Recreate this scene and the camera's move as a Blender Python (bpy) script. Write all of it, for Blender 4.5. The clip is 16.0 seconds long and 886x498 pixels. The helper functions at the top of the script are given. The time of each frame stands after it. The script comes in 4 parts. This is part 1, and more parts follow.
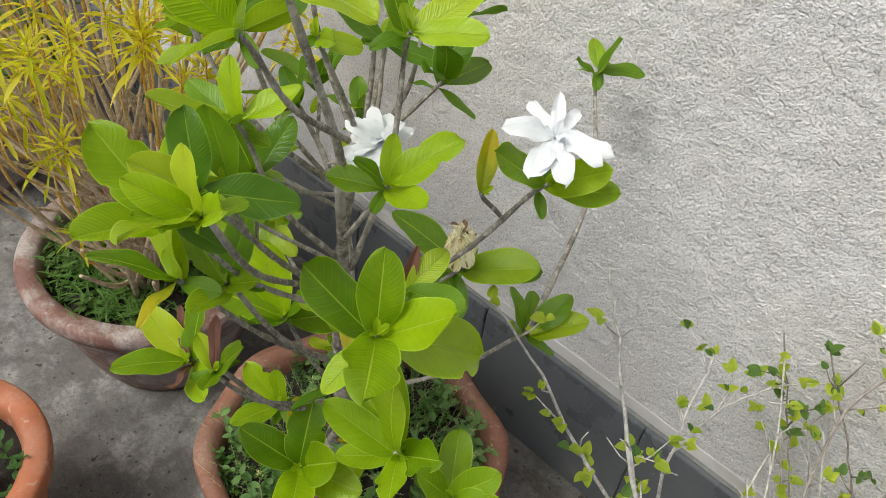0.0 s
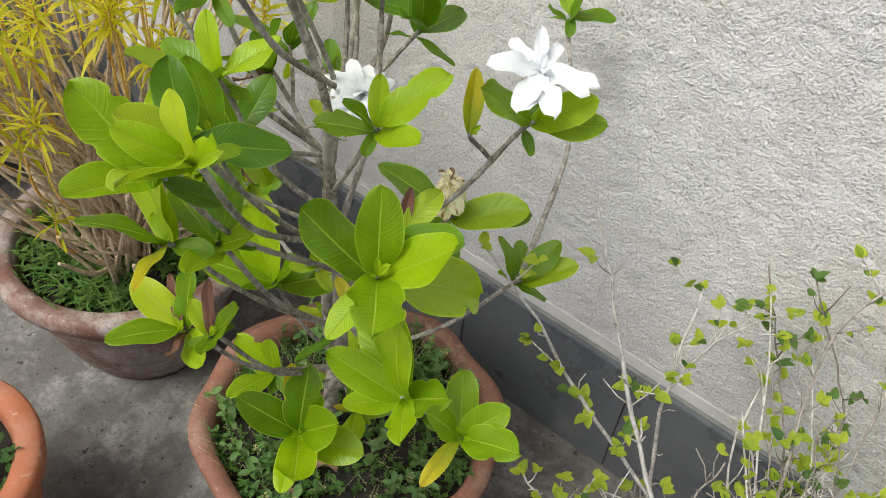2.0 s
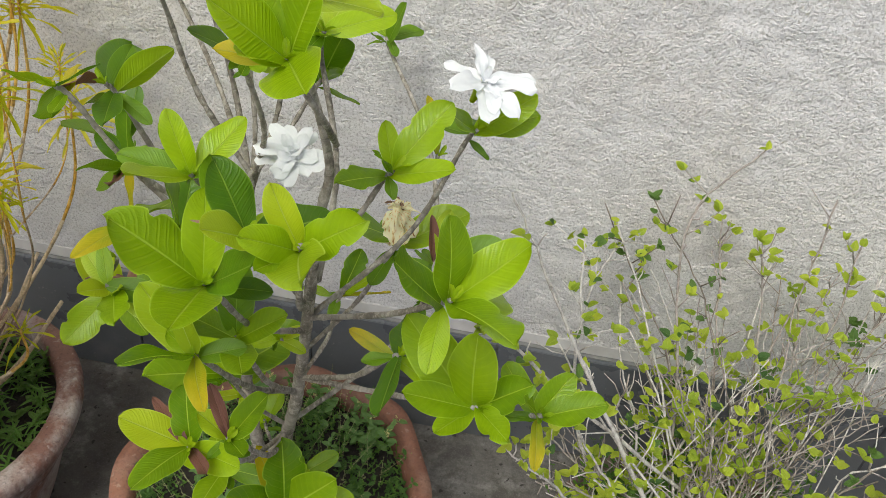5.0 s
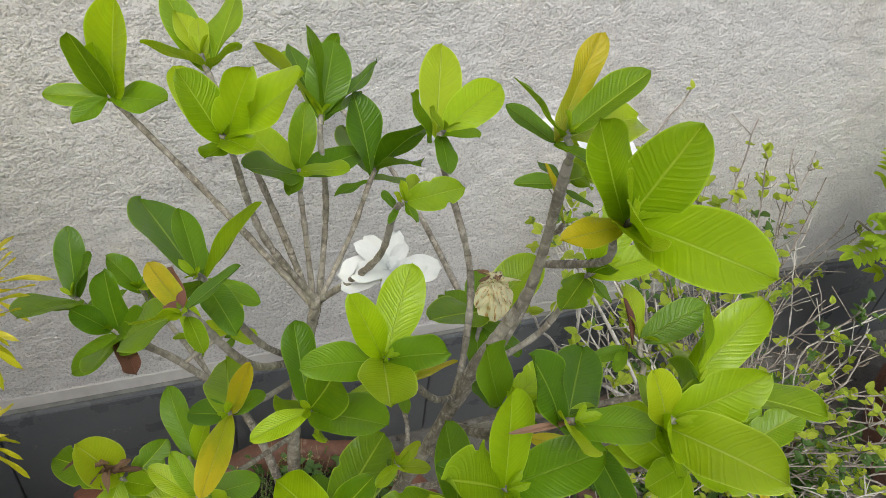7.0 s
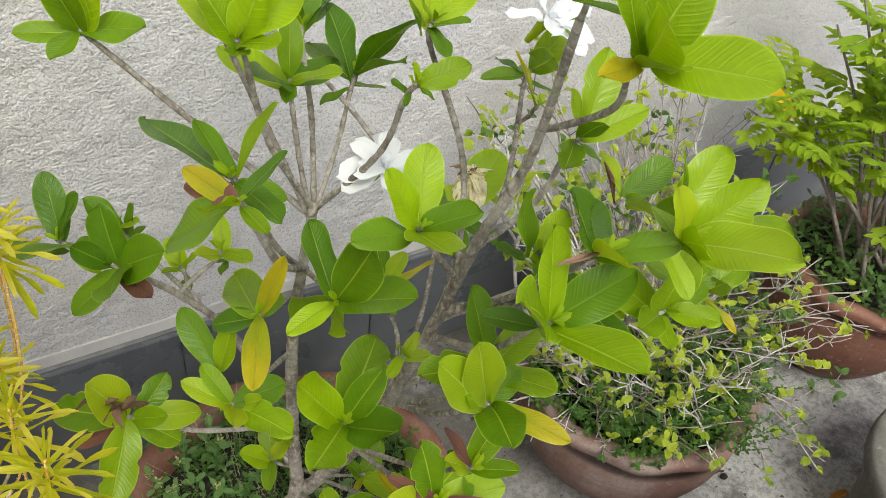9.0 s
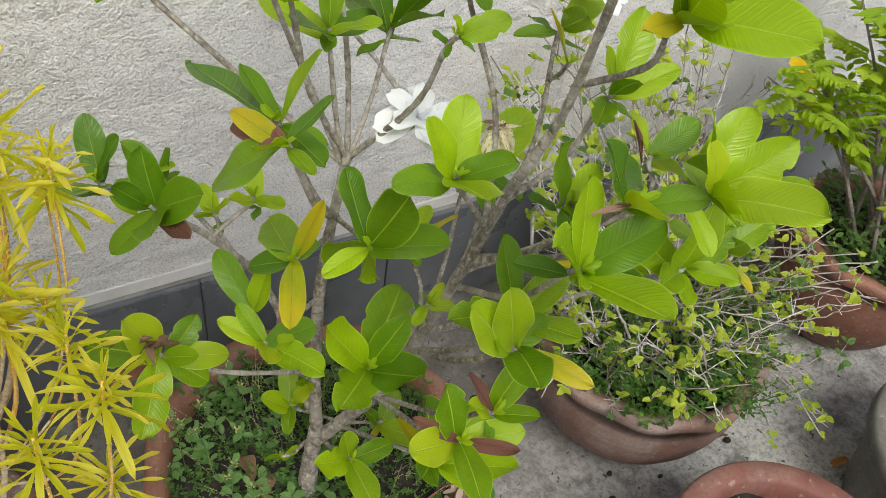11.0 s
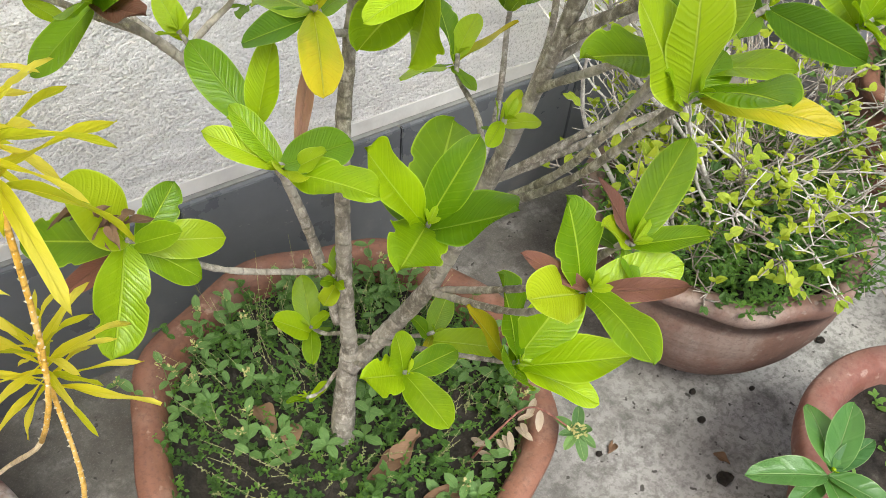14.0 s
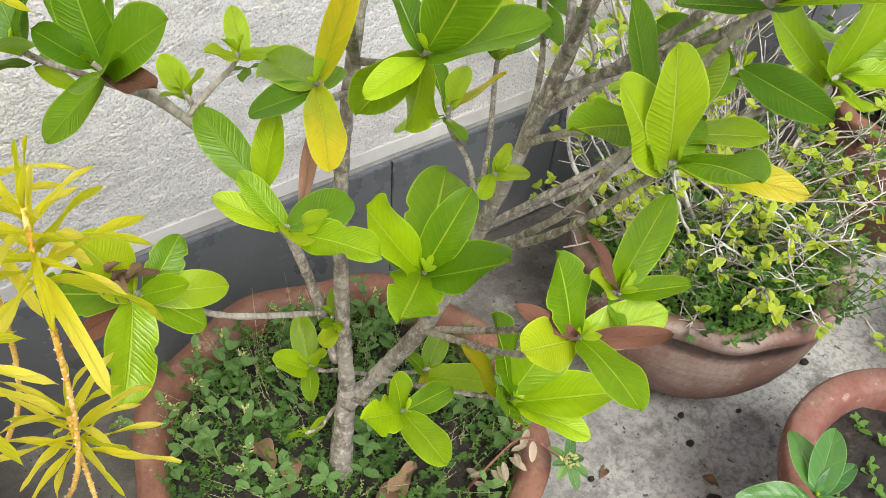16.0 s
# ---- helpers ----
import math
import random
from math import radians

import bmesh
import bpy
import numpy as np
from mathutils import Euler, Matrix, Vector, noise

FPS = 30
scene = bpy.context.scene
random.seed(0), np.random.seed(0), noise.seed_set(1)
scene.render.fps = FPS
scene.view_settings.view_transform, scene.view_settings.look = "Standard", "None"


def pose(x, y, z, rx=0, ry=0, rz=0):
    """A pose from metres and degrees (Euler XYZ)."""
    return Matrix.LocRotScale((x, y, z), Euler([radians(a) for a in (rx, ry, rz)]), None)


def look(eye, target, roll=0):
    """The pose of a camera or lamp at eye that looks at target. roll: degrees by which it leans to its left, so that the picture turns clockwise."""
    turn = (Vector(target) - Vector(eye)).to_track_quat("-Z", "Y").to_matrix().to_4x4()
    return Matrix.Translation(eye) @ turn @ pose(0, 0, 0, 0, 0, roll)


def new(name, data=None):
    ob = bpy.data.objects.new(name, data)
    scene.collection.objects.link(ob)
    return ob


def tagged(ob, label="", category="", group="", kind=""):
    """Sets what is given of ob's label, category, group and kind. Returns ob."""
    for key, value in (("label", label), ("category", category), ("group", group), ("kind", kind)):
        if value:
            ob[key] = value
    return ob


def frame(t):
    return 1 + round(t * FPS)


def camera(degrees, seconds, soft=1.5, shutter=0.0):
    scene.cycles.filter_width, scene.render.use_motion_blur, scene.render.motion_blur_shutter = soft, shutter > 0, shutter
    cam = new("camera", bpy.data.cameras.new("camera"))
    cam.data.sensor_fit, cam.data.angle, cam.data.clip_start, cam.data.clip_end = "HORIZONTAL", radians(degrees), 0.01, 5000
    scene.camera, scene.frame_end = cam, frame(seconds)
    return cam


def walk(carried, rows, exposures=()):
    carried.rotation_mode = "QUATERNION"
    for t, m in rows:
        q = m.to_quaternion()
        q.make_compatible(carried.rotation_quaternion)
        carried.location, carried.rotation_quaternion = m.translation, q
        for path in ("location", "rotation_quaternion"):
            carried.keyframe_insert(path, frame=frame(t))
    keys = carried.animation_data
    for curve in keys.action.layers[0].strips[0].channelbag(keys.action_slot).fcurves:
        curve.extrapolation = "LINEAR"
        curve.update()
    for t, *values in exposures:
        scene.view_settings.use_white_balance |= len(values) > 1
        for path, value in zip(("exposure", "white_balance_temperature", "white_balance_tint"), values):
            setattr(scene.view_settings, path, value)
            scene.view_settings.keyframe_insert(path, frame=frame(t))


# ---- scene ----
cam = camera(55.17, 16.0, 0.5)
PATH = [
    (0, (-0.0247, -0.0083, 1.4124), (-0.7547, 0.9102, 0.3245), 8.28),
    (0.5, (-0.0076, -0.0282, 1.4072), (-0.7524, 0.8720, 0.3140), 8.24),
    (1, (-0.0055, -0.0483, 1.3915), (-0.7414, 0.8411, 0.2836), 7.82),
    (1.5, (-0.0148, -0.0407, 1.3845), (-0.7348, 0.8501, 0.2673), 7.13),
    (2, (-0.0219, -0.0387, 1.3834), (-0.6953, 0.9055, 0.2810), 6.36),
    (2.5, (-0.0608, -0.0392, 1.3775), (-0.6241, 1.0039, 0.3029), 5.93),
    (3, (-0.1505, -0.1230, 1.3694), (-0.5754, 1.0050, 0.3173), 4.61),
    (3.2, (-0.1780, -0.1690, 1.3698), (-0.5522, 0.9821, 0.3234), 4.33),
    (5.3, (-0.3299, -0.2001, 1.3919), (-0.4108, 1.0277, 0.3691), 6.68),
    (5.5, (-0.3771, -0.1669, 1.3761), (-0.4226, 1.0508, 0.3393), 6.73),
    (6, (-0.4965, -0.0678, 1.3706), (-0.4169, 1.1175, 0.2989), 6.96),
    (6.5, (-0.5700, -0.0244, 1.3883), (-0.3057, 1.1259, 0.3080), 7.25),
    (7, (-0.6596, -0.0026, 1.4091), (-0.2009, 1.0750, 0.3190), 7.38),
    (7.5, (-0.7204, -0.0167, 1.3904), (-0.1212, 0.9727, 0.2849), 7.75),
    (8, (-0.7638, -0.0220, 1.3872), (-0.1223, 0.9294, 0.2721), 7.71),
    (8.5, (-0.7827, -0.0370, 1.3912), (-0.1224, 0.9030, 0.2774), 8.16),
    (8.7, (-0.7837, -0.0368, 1.3883), (-0.1210, 0.9012, 0.2743), 8.28),
    (10.8, (-0.8264, -0.0536, 1.4056), (-0.1826, 0.8581, 0.2591), 10.28),
    (11, (-0.8194, -0.0493, 1.3924), (-0.1811, 0.8498, 0.2330), 10.31),
    (11.5, (-0.7887, -0.0195, 1.3298), (-0.1797, 0.8407, 0.1259), 10.02),
    (11.7, (-0.7645, 0.0257, 1.2843), (-0.2458, 0.7733, 0.2204), 9.20),
    (12, (-0.7496, 0.1084, 1.1551), (-0.1494, 0.9694, -0.0525), 7.57),
    (12.2, (-0.7534, 0.1343, 1.0884), (-0.2214, 0.8854, 0.0335), 6.23),
    (12.5, (-0.7844, 0.1123, 1.0457), (-0.1636, 0.9808, -0.1460), 5.93),
    (13, (-0.8058, 0.0736, 1.0611), (-0.1556, 0.9308, -0.1232), 5.79),
    (13.5, (-0.8182, 0.0664, 1.0629), (-0.1533, 0.9161, -0.1186), 5.97),
    (14, (-0.8203, 0.0446, 1.1003), (-0.1599, 0.9125, -0.0705), 5.37),
    (14.5, (-0.8258, 0.0525, 1.1042), (-0.1660, 0.9326, -0.0577), 5.22),
    (15, (-0.8106, 0.0678, 1.0917), (-0.1336, 0.9343, -0.0705), 5.70),
    (15.5, (-0.8111, 0.0508, 1.1002), (-0.1244, 0.9166, -0.0568), 5.60),
    (16, (-0.8287, 0.0464, 1.1370), (-0.1377, 0.9210, -0.0109), 5.18),
]
walk(cam, [(t, look(eye, target, roll)) for t, eye, target, roll in PATH], [(0, 0.10), (1.5, 0.25), (3, 0.12), (5.5, 0.03), (7, -0.06), (8.5, 0.2), (11, 0.16), (11.5, 0.42), (12.5, 0.74), (14, 0.82), (16, 0.82)])

# ---- world and light: bright open shade under a hazy sky ----
world = bpy.data.worlds.new("sky")
scene.world = world
world.use_nodes = True
_n = world.node_tree.nodes
_sky = _n.new("ShaderNodeTexSky")
_sky.sky_type = "NISHITA"
_sky.sun_disc = False
_sky.sun_elevation, _sky.sun_rotation = radians(55), radians(200)
_sky.air_density, _sky.dust_density, _sky.ozone_density = 0.6, 5.0, 0.6
world.node_tree.links.new(_sky.outputs[0], _n["Background"].inputs[0])
_n["Background"].inputs[1].default_value = 0.125
_sun = bpy.data.lights.new("sun", "SUN")
_sun.energy, _sun.angle, _sun.color = 1.9, radians(28), (0.92, 1.0, 0.93)
new("sun", _sun).matrix_world = look((-0.3, -1.6, 2.6), (0, 0, 0))

# ---- materials ----


def mat(name, build, bump=0.0, **vals):
    """A node material; build(tree) returns the colour socket, the bump height socket or None, and a roughness socket or None."""
    m = bpy.data.materials.new(name)
    m.use_nodes = True
    t = m.node_tree
    b = t.nodes["Principled BSDF"]
    col, height, rough = build(t)
    if isinstance(col, tuple):
        b.inputs["Base Color"].default_value = (*col, 1)
    else:
        t.links.new(col, b.inputs["Base Color"])
    if height is not None and bump:
        n = t.nodes.new("ShaderNodeBump")
        n.inputs["Strength"].default_value = 1.0
        n.inputs["Distance"].default_value = bump
        t.links.new(height, n.inputs["Height"])
        t.links.new(n.outputs[0], b.inputs["Normal"])
    if rough is not None:
        t.links.new(rough, b.inputs["Roughness"])
    for k, v in vals.items():
        b.inputs[k.replace("_", " ")].default_value = v
    return m


def tex_noise(t, scale, detail=4.0, rough=0.55, coord="Object", stretch=(1, 1, 1)):
    c = t.nodes.new("ShaderNodeTexCoord")
    mp = t.nodes.new("ShaderNodeMapping")
    mp.inputs["Scale"].default_value = stretch
    n = t.nodes.new("ShaderNodeTexNoise")
    n.inputs["Scale"].default_value, n.inputs["Detail"].default_value, n.inputs["Roughness"].default_value = scale, detail, rough
    t.links.new(c.outputs[coord], mp.inputs[0])
    t.links.new(mp.outputs[0], n.inputs["Vector"])
    return n.outputs["Fac"]


def ramp(t, fac, stops):
    r = t.nodes.new("ShaderNodeValToRGB")
    r.color_ramp.elements[0].position, r.color_ramp.elements[0].color = stops[0][0], (*stops[0][1], 1)
    r.color_ramp.elements[1].position, r.color_ramp.elements[1].color = stops[-1][0], (*stops[-1][1], 1)
    for p, c in stops[1:-1]:
        e = r.color_ramp.elements.new(p)
        e.color = (*c, 1)
    t.links.new(fac, r.inputs[0])
    return r.outputs[0]


def mix(t, fac, a, b, mode="MIX"):
    n = t.nodes.new("ShaderNodeMix")
    n.data_type, n.blend_type = "RGBA", mode
    for sock, v in ((0, fac), (6, a), (7, b)):
        if isinstance(v, (int, float)):
            n.inputs[sock].default_value = v
        elif isinstance(v, tuple):
            n.inputs[sock].default_value = (*v, 1)
        else:
            t.links.new(v, n.inputs[sock])
    return n.outputs[2]


def calc(t, op, a, b=0.0, c=0.0):
    n = t.nodes.new("ShaderNodeMath")
    n.operation = op
    for i, v in enumerate((a, b, c)):
        if isinstance(v, (int, float)):
            n.inputs[i].default_value = v
        else:
            t.links.new(v, n.inputs[i])
    return n.outputs[0]


def grey(v):
    return (v, v, v)


def stucco(t):
    big = tex_noise(t, 1.3, 5)
    fine = tex_noise(t, 430, 3, 0.65)
    lump = tex_noise(t, 240, 3, 0.6)
    rough = ramp(t, tex_noise(t, 26, 4, 0.65), [(0.36, grey(0.45)), (0.62, grey(1))])
    col = ramp(t, big, [(0.3, (0.65, 0.64, 0.64)), (0.5, (0.77, 0.762, 0.772)), (0.72, (0.72, 0.695, 0.68))])
    # hollows between the lumps: their small shadows are mixed into the wall colour
    pit_shade = ramp(t, calc(t, "ADD", calc(t, "MULTIPLY", lump, 0.65), calc(t, "MULTIPLY", fine, 0.35)), [(0.40, grey(1)), (0.50, grey(0))])
    col = mix(t, calc(t, "MULTIPLY", pit_shade, 0.62), col, (0.34, 0.325, 0.31))
    stain = ramp(t, tex_noise(t, 3.4, 6, 0.7, stretch=(1, 1, 0.7)), [(0.54, grey(0)), (0.68, grey(0.28))])
    col = mix(t, stain, col, (0.54, 0.48, 0.42))
    # hairline cracks
    c = t.nodes.new("ShaderNodeTexCoord")
    v = t.nodes.new("ShaderNodeTexVoronoi")
    v.feature = "DISTANCE_TO_EDGE"
    v.inputs["Scale"].default_value = 2.3
    d = t.nodes.new("ShaderNodeTexNoise")
    d.inputs["Scale"].default_value = 6
    t.links.new(c.outputs["Object"], d.inputs["Vector"])
    t.links.new(mix(t, 0.16, c.outputs["Object"], d.outputs["Color"]), v.inputs["Vector"])
    crack = ramp(t, v.outputs["Distance"], [(0.0, grey(1)), (0.006, grey(0))])
    crack = calc(t, "MULTIPLY", crack, ramp(t, tex_noise(t, 2.1, 2), [(0.5, grey(0)), (0.62, grey(1))]))
    col = mix(t, calc(t, "MULTIPLY", crack, 0.3), col, (0.34, 0.32, 0.31))
    relief = calc(t, "ADD", calc(t, "MULTIPLY", lump, 0.62), calc(t, "MULTIPLY", fine, 0.25))
    relief = calc(t, "ADD", relief, calc(t, "MULTIPLY", tex_noise(t, 95, 2, 0.5), 0.4))
    return col, calc(t, "MULTIPLY", relief, rough), None


def smooth_paint(t):
    n = tex_noise(t, 9, 5)
    return ramp(t, n, [(0.3, (0.46, 0.445, 0.43)), (0.5, (0.60, 0.59, 0.58)), (0.7, (0.68, 0.67, 0.66))]), tex_noise(t, 60, 3), None


def slate(t):
    n = tex_noise(t, 6, 6, 0.65)
    col = ramp(t, n, [(0.3, (0.10, 0.109, 0.123)), (0.6, (0.148, 0.157, 0.172)), (0.8, (0.22, 0.22, 0.22))])
    speck = ramp(t, tex_noise(t, 140, 2), [(0.66, grey(0)), (0.72, grey(1))])
    patch = ramp(t, tex_noise(t, 14, 2), [(0.55, grey(0)), (0.68, grey(1))])
    col = mix(t, calc(t, "MULTIPLY", speck, patch), col, (0.3, 0.29, 0.27))
    return col, n, ramp(t, n, [(0.3, grey(0.2)), (0.7, grey(0.42))])


def concrete(t):
    a = tex_noise(t, 3.2, 8, 0.62)
    b = tex_noise(t, 17, 6, 0.7)
    col = ramp(t, a, [(0.36, (0.085, 0.08, 0.074)), (0.48, (0.24, 0.232, 0.222)), (0.60, (0.45, 0.443, 0.43))])
    col = mix(t, ramp(t, b, [(0.5, grey(0)), (0.60, grey(0.85))]), col, (0.085, 0.08, 0.071))
    pale = calc(t, "MULTIPLY", ramp(t, tex_noise(t, 24, 5, 0.75), [(0.55, grey(0)), (0.63, grey(1))]), ramp(t, tex_noise(t, 5, 2), [(0.42, grey(0.15)), (0.6, grey(0.8))]))
    col = mix(t, calc(t, "MULTIPLY", pale, 0.75), col, (0.46, 0.45, 0.435))
    col = mix(t, ramp(t, tex_noise(t, 210, 3, 0.7), [(0.50, grey(0)), (0.66, grey(0.4))]), col, (0.15, 0.145, 0.135))
    where = t.nodes.new("ShaderNodeTexCoord")
    sep = t.nodes.new("ShaderNodeSeparateXYZ")
    t.links.new(where.outputs["Object"], sep.inputs[0])

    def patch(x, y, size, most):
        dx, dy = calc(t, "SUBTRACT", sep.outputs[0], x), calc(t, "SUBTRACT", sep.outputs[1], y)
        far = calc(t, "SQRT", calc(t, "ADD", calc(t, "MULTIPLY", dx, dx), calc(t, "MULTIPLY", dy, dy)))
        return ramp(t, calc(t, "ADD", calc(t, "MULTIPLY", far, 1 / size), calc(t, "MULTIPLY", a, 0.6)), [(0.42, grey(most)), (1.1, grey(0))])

    # a pale patch on the right and a dark one round the croton pot
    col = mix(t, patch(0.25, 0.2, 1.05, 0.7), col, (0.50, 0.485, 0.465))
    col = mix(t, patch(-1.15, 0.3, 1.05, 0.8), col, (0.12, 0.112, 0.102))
    # brown earth near the wall, with the foliage's shade painted into its tone
    silt_shade = ramp(t, calc(t, "ADD", sep.outputs[1], calc(t, "MULTIPLY", a, 0.5)), [(0.64, grey(0)), (0.90, grey(0.65))])
    col = mix(t, silt_shade, col, (0.10, 0.086, 0.07))
    mottle = tex_noise(t, 11, 7, 0.68)
    col = mix(t, ramp(t, mottle, [(0.36, grey(0.75)), (0.48, grey(0))]), col, (0.075, 0.069, 0.062))
    col = mix(t, ramp(t, mottle, [(0.53, grey(0)), (0.66, grey(0.6))]), col, (0.42, 0.405, 0.385))
    col = mix(t, ramp(t, tex_noise(t, 95, 4, 0.75), [(0.42, grey(0.5)), (0.52, grey(0))]), col, (0.11, 0.105, 0.096))
    col = mix(t, ramp(t, tex_noise(t, 330, 3, 0.8), [(0.54, grey(0)), (0.68, grey(0.2))]), col, (0.46, 0.45, 0.43))
    dots = ramp(t, tex_noise(t, 60, 2), [(0.66, grey(0)), (0.70, grey(0.9))])
    col = mix(t, dots, col, (0.045, 0.04, 0.035))
    return col, calc(t, "ADD", b, calc(t, "MULTIPLY", tex_noise(t, 120, 3), 0.5)), None


def clay(base, dust, dark, amount=0.55, low=0.5):
    def build(t):
        a = tex_noise(t, 5, 6, 0.62)
        b = tex_noise(t, 28, 5, 0.65)
        col = ramp(t, a, [(0.3, tuple(v * 0.72 for v in base)), (0.55, base), (0.8, tuple(min(1, v * 1.18) for v in base))])
        st = tex_noise(t, 9, 7, 0.7, stretch=(1, 1, 0.45))
        col = mix(t, calc(t, "MULTIPLY", ramp(t, st, [(low, grey(0)), (low + 0.16, grey(1))]), amount), col, dust)
        col = mix(t, calc(t, "MULTIPLY", ramp(t, tex_noise(t, 4, 7, 0.7, stretch=(1, 1, 0.6)), [(0.54, grey(0)), (0.72, grey(1))]), 0.7), col, dark)
        band = tex_noise(t, 3, 3, 0.6, stretch=(0.3, 0.3, 16))
        col = mix(t, ramp(t, band, [(0.52, grey(0)), (0.64, grey(0.4))]), col, dark)
        col = mix(t, ramp(t, tex_noise(t, 60, 3), [(0.62, grey(0)), (0.70, grey(0.7))]), col, dust)
        col = mix(t, ramp(t, tex_noise(t, 190, 3, 0.7), [(0.5, grey(0)), (0.7, grey(0.55))]), col, dark)
        return col, calc(t, "ADD", b, calc(t, "MULTIPLY", tex_noise(t, 90, 3), 0.4)), ramp(t, b, [(0.3, grey(0.5)), (0.7, grey(0.8))])
    return build


def earth(t):
    n = tex_noise(t, 45, 6, 0.7)
    col = ramp(t, n, [(0.35, (0.012, 0.01, 0.008)), (0.6, (0.035, 0.028, 0.022)), (0.75, (0.11, 0.1, 0.088))])
    return col, n, None


def leafy(dark, light, vein=(0.3, 0.42, 0.1), veins=10.0, tipcol=None, spots=0.0):
    """Leaf colour by object, with pale midrib and paler side veins from the leaf's own coordinates."""
    def build(t):
        info = t.nodes.new("ShaderNodeObjectInfo")
        uv = t.nodes.new("ShaderNodeUVMap")
        sep = t.nodes.new("ShaderNodeSeparateXYZ")
        t.links.new(uv.outputs[0], sep.inputs[0])
        au = calc(t, "ABSOLUTE", calc(t, "SUBTRACT", sep.outputs[0], 0.5))
        v = sep.outputs[1]
        mottled = tex_noise(t, 3.0, 4, coord="UV")
        f = calc(t, "ADD", calc(t, "MULTIPLY", info.outputs["Random"], 0.75), calc(t, "MULTIPLY", mottled, 0.35))
        col = ramp(t, f, [(0.12, dark), (0.95, light)])
        if tipcol:
            col = mix(t, ramp(t, calc(t, "ADD", calc(t, "MULTIPLY", v, 0.7), calc(t, "MULTIPLY", mottled, 0.5)), [(0.45, grey(0)), (0.8, grey(1))]), col, tipcol)
        wave = calc(t, "SINE", calc(t, "MULTIPLY", calc(t, "ADD", calc(t, "SUBTRACT", v, calc(t, "MULTIPLY", au, 0.42)), calc(t, "MULTIPLY", tex_noise(t, 4, 2, coord="UV"), 0.03)), 6.283 * veins))
        side = ramp(t, wave, [(0.90, grey(0)), (1.0, grey(0.10))])
        rib = ramp(t, au, [(0.008, grey(0.9)), (0.026, grey(0))])
        col = mix(t, ramp(t, calc(t, "ADD", wave, calc(t, "MULTIPLY", tex_noise(t, 7, 3, coord="UV"), 1.4)), [(0.0, grey(0.07)), (0.9, grey(0))]), col, dark)
        col = mix(t, side, col, vein)
        col = mix(t, rib, col, vein)
        col = mix(t, ramp(t, au, [(0.465, grey(0)), (0.495, grey(0.55))]), col, tuple(min(1, q * 1.25) for q in vein))
        if spots:
            col = mix(t, ramp(t, tex_noise(t, 9, 4, 0.7, coord="UV"), [(0.6, grey(0)), (0.68, grey(spots))]), col, (0.16, 0.09, 0.03))
        grain = calc(t, "MULTIPLY", tex_noise(t, 40, 3, coord="UV"), 1.2)
        furrow = ramp(t, wave, [(0.55, grey(0)), (0.98, grey(1))])
        quilt = calc(t, "SUBTRACT", calc(t, "MULTIPLY", wave, 0.45), calc(t, "MULTIPLY", furrow, 1.0))
        return col, calc(t, "ADD", calc(t, "ADD", quilt, grain), calc(t, "MULTIPLY", rib, -2.6)), None
    return build


def leaf_material(name, build, bump=0.0003, rough=0.24, glow=0.31, spec=0.47, tint=(1.5, 1.45, 0.6)):
    """Adds thin-leaf translucency to a leaf colour."""
    m = mat(name, build, bump, Roughness=rough, Specular_IOR_Level=spec)
    t = m.node_tree
    b = t.nodes["Principled BSDF"]
    tr = t.nodes.new("ShaderNodeBsdfTranslucent")
    sh = t.nodes.new("ShaderNodeMixShader")
    sh.inputs[0].default_value = glow
    src = b.inputs["Base Color"].links[0].from_socket
    bright = mix(t, 1.0, src, tint, "MULTIPLY")
    t.links.new(bright, tr.inputs[0])
    t.links.new(b.outputs[0], sh.inputs[1])
    t.links.new(tr.outputs[0], sh.inputs[2])
    t.links.new(sh.outputs[0], t.nodes["Material Output"].inputs[0])
    return m


def bark(base, pale, rings=0.0):
    def build(t):
        uv = t.nodes.new("ShaderNodeUVMap")
        sep = t.nodes.new("ShaderNodeSeparateXYZ")
        t.links.new(uv.outputs[0], sep.inputs[0])
        n = tex_noise(t, 150, 6, 0.75, stretch=(1, 1, 0.6))
        big = tex_noise(t, 18, 4)
        col = ramp(t, n, [(0.36, tuple(v * 0.55 for v in base)), (0.5, base), (0.64, pale)])
        col = mix(t, ramp(t, big, [(0.45, grey(0)), (0.65, grey(0.6))]), col, pale)
        h = n
        if rings:
            w = calc(t, "SINE", calc(t, "ADD", calc(t, "MULTIPLY", sep.outputs[1], rings), calc(t, "MULTIPLY", big, 14.0)))
            ring = ramp(t, w, [(0.8, grey(0)), (1.0, grey(1))])
            col = mix(t, calc(t, "MULTIPLY", ring, 0.22), col, tuple(v * 0.42 for v in base))
            h = calc(t, "ADD", n, calc(t, "MULTIPLY", ring, -0.3))
        return col, h, None
    return build


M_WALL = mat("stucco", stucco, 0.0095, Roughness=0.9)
M_BAND = mat("smooth_plaster", smooth_paint, 0.001, Roughness=0.8)
M_SLATE = mat("dark_tile", slate, 0.0006)
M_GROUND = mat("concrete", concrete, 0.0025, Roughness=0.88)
M_GROUT = mat("grout", lambda t: (ramp(t, tex_noise(t, 40), [(0.3, (0.16, 0.16, 0.16)), (0.7, (0.26, 0.26, 0.25))]), None, None), Roughness=0.9)
M_CLAY_RED = mat("red_clay", clay((0.24, 0.105, 0.067), (0.38, 0.26, 0.20), (0.095, 0.048, 0.036), 0.42, 0.52), 0.0022)
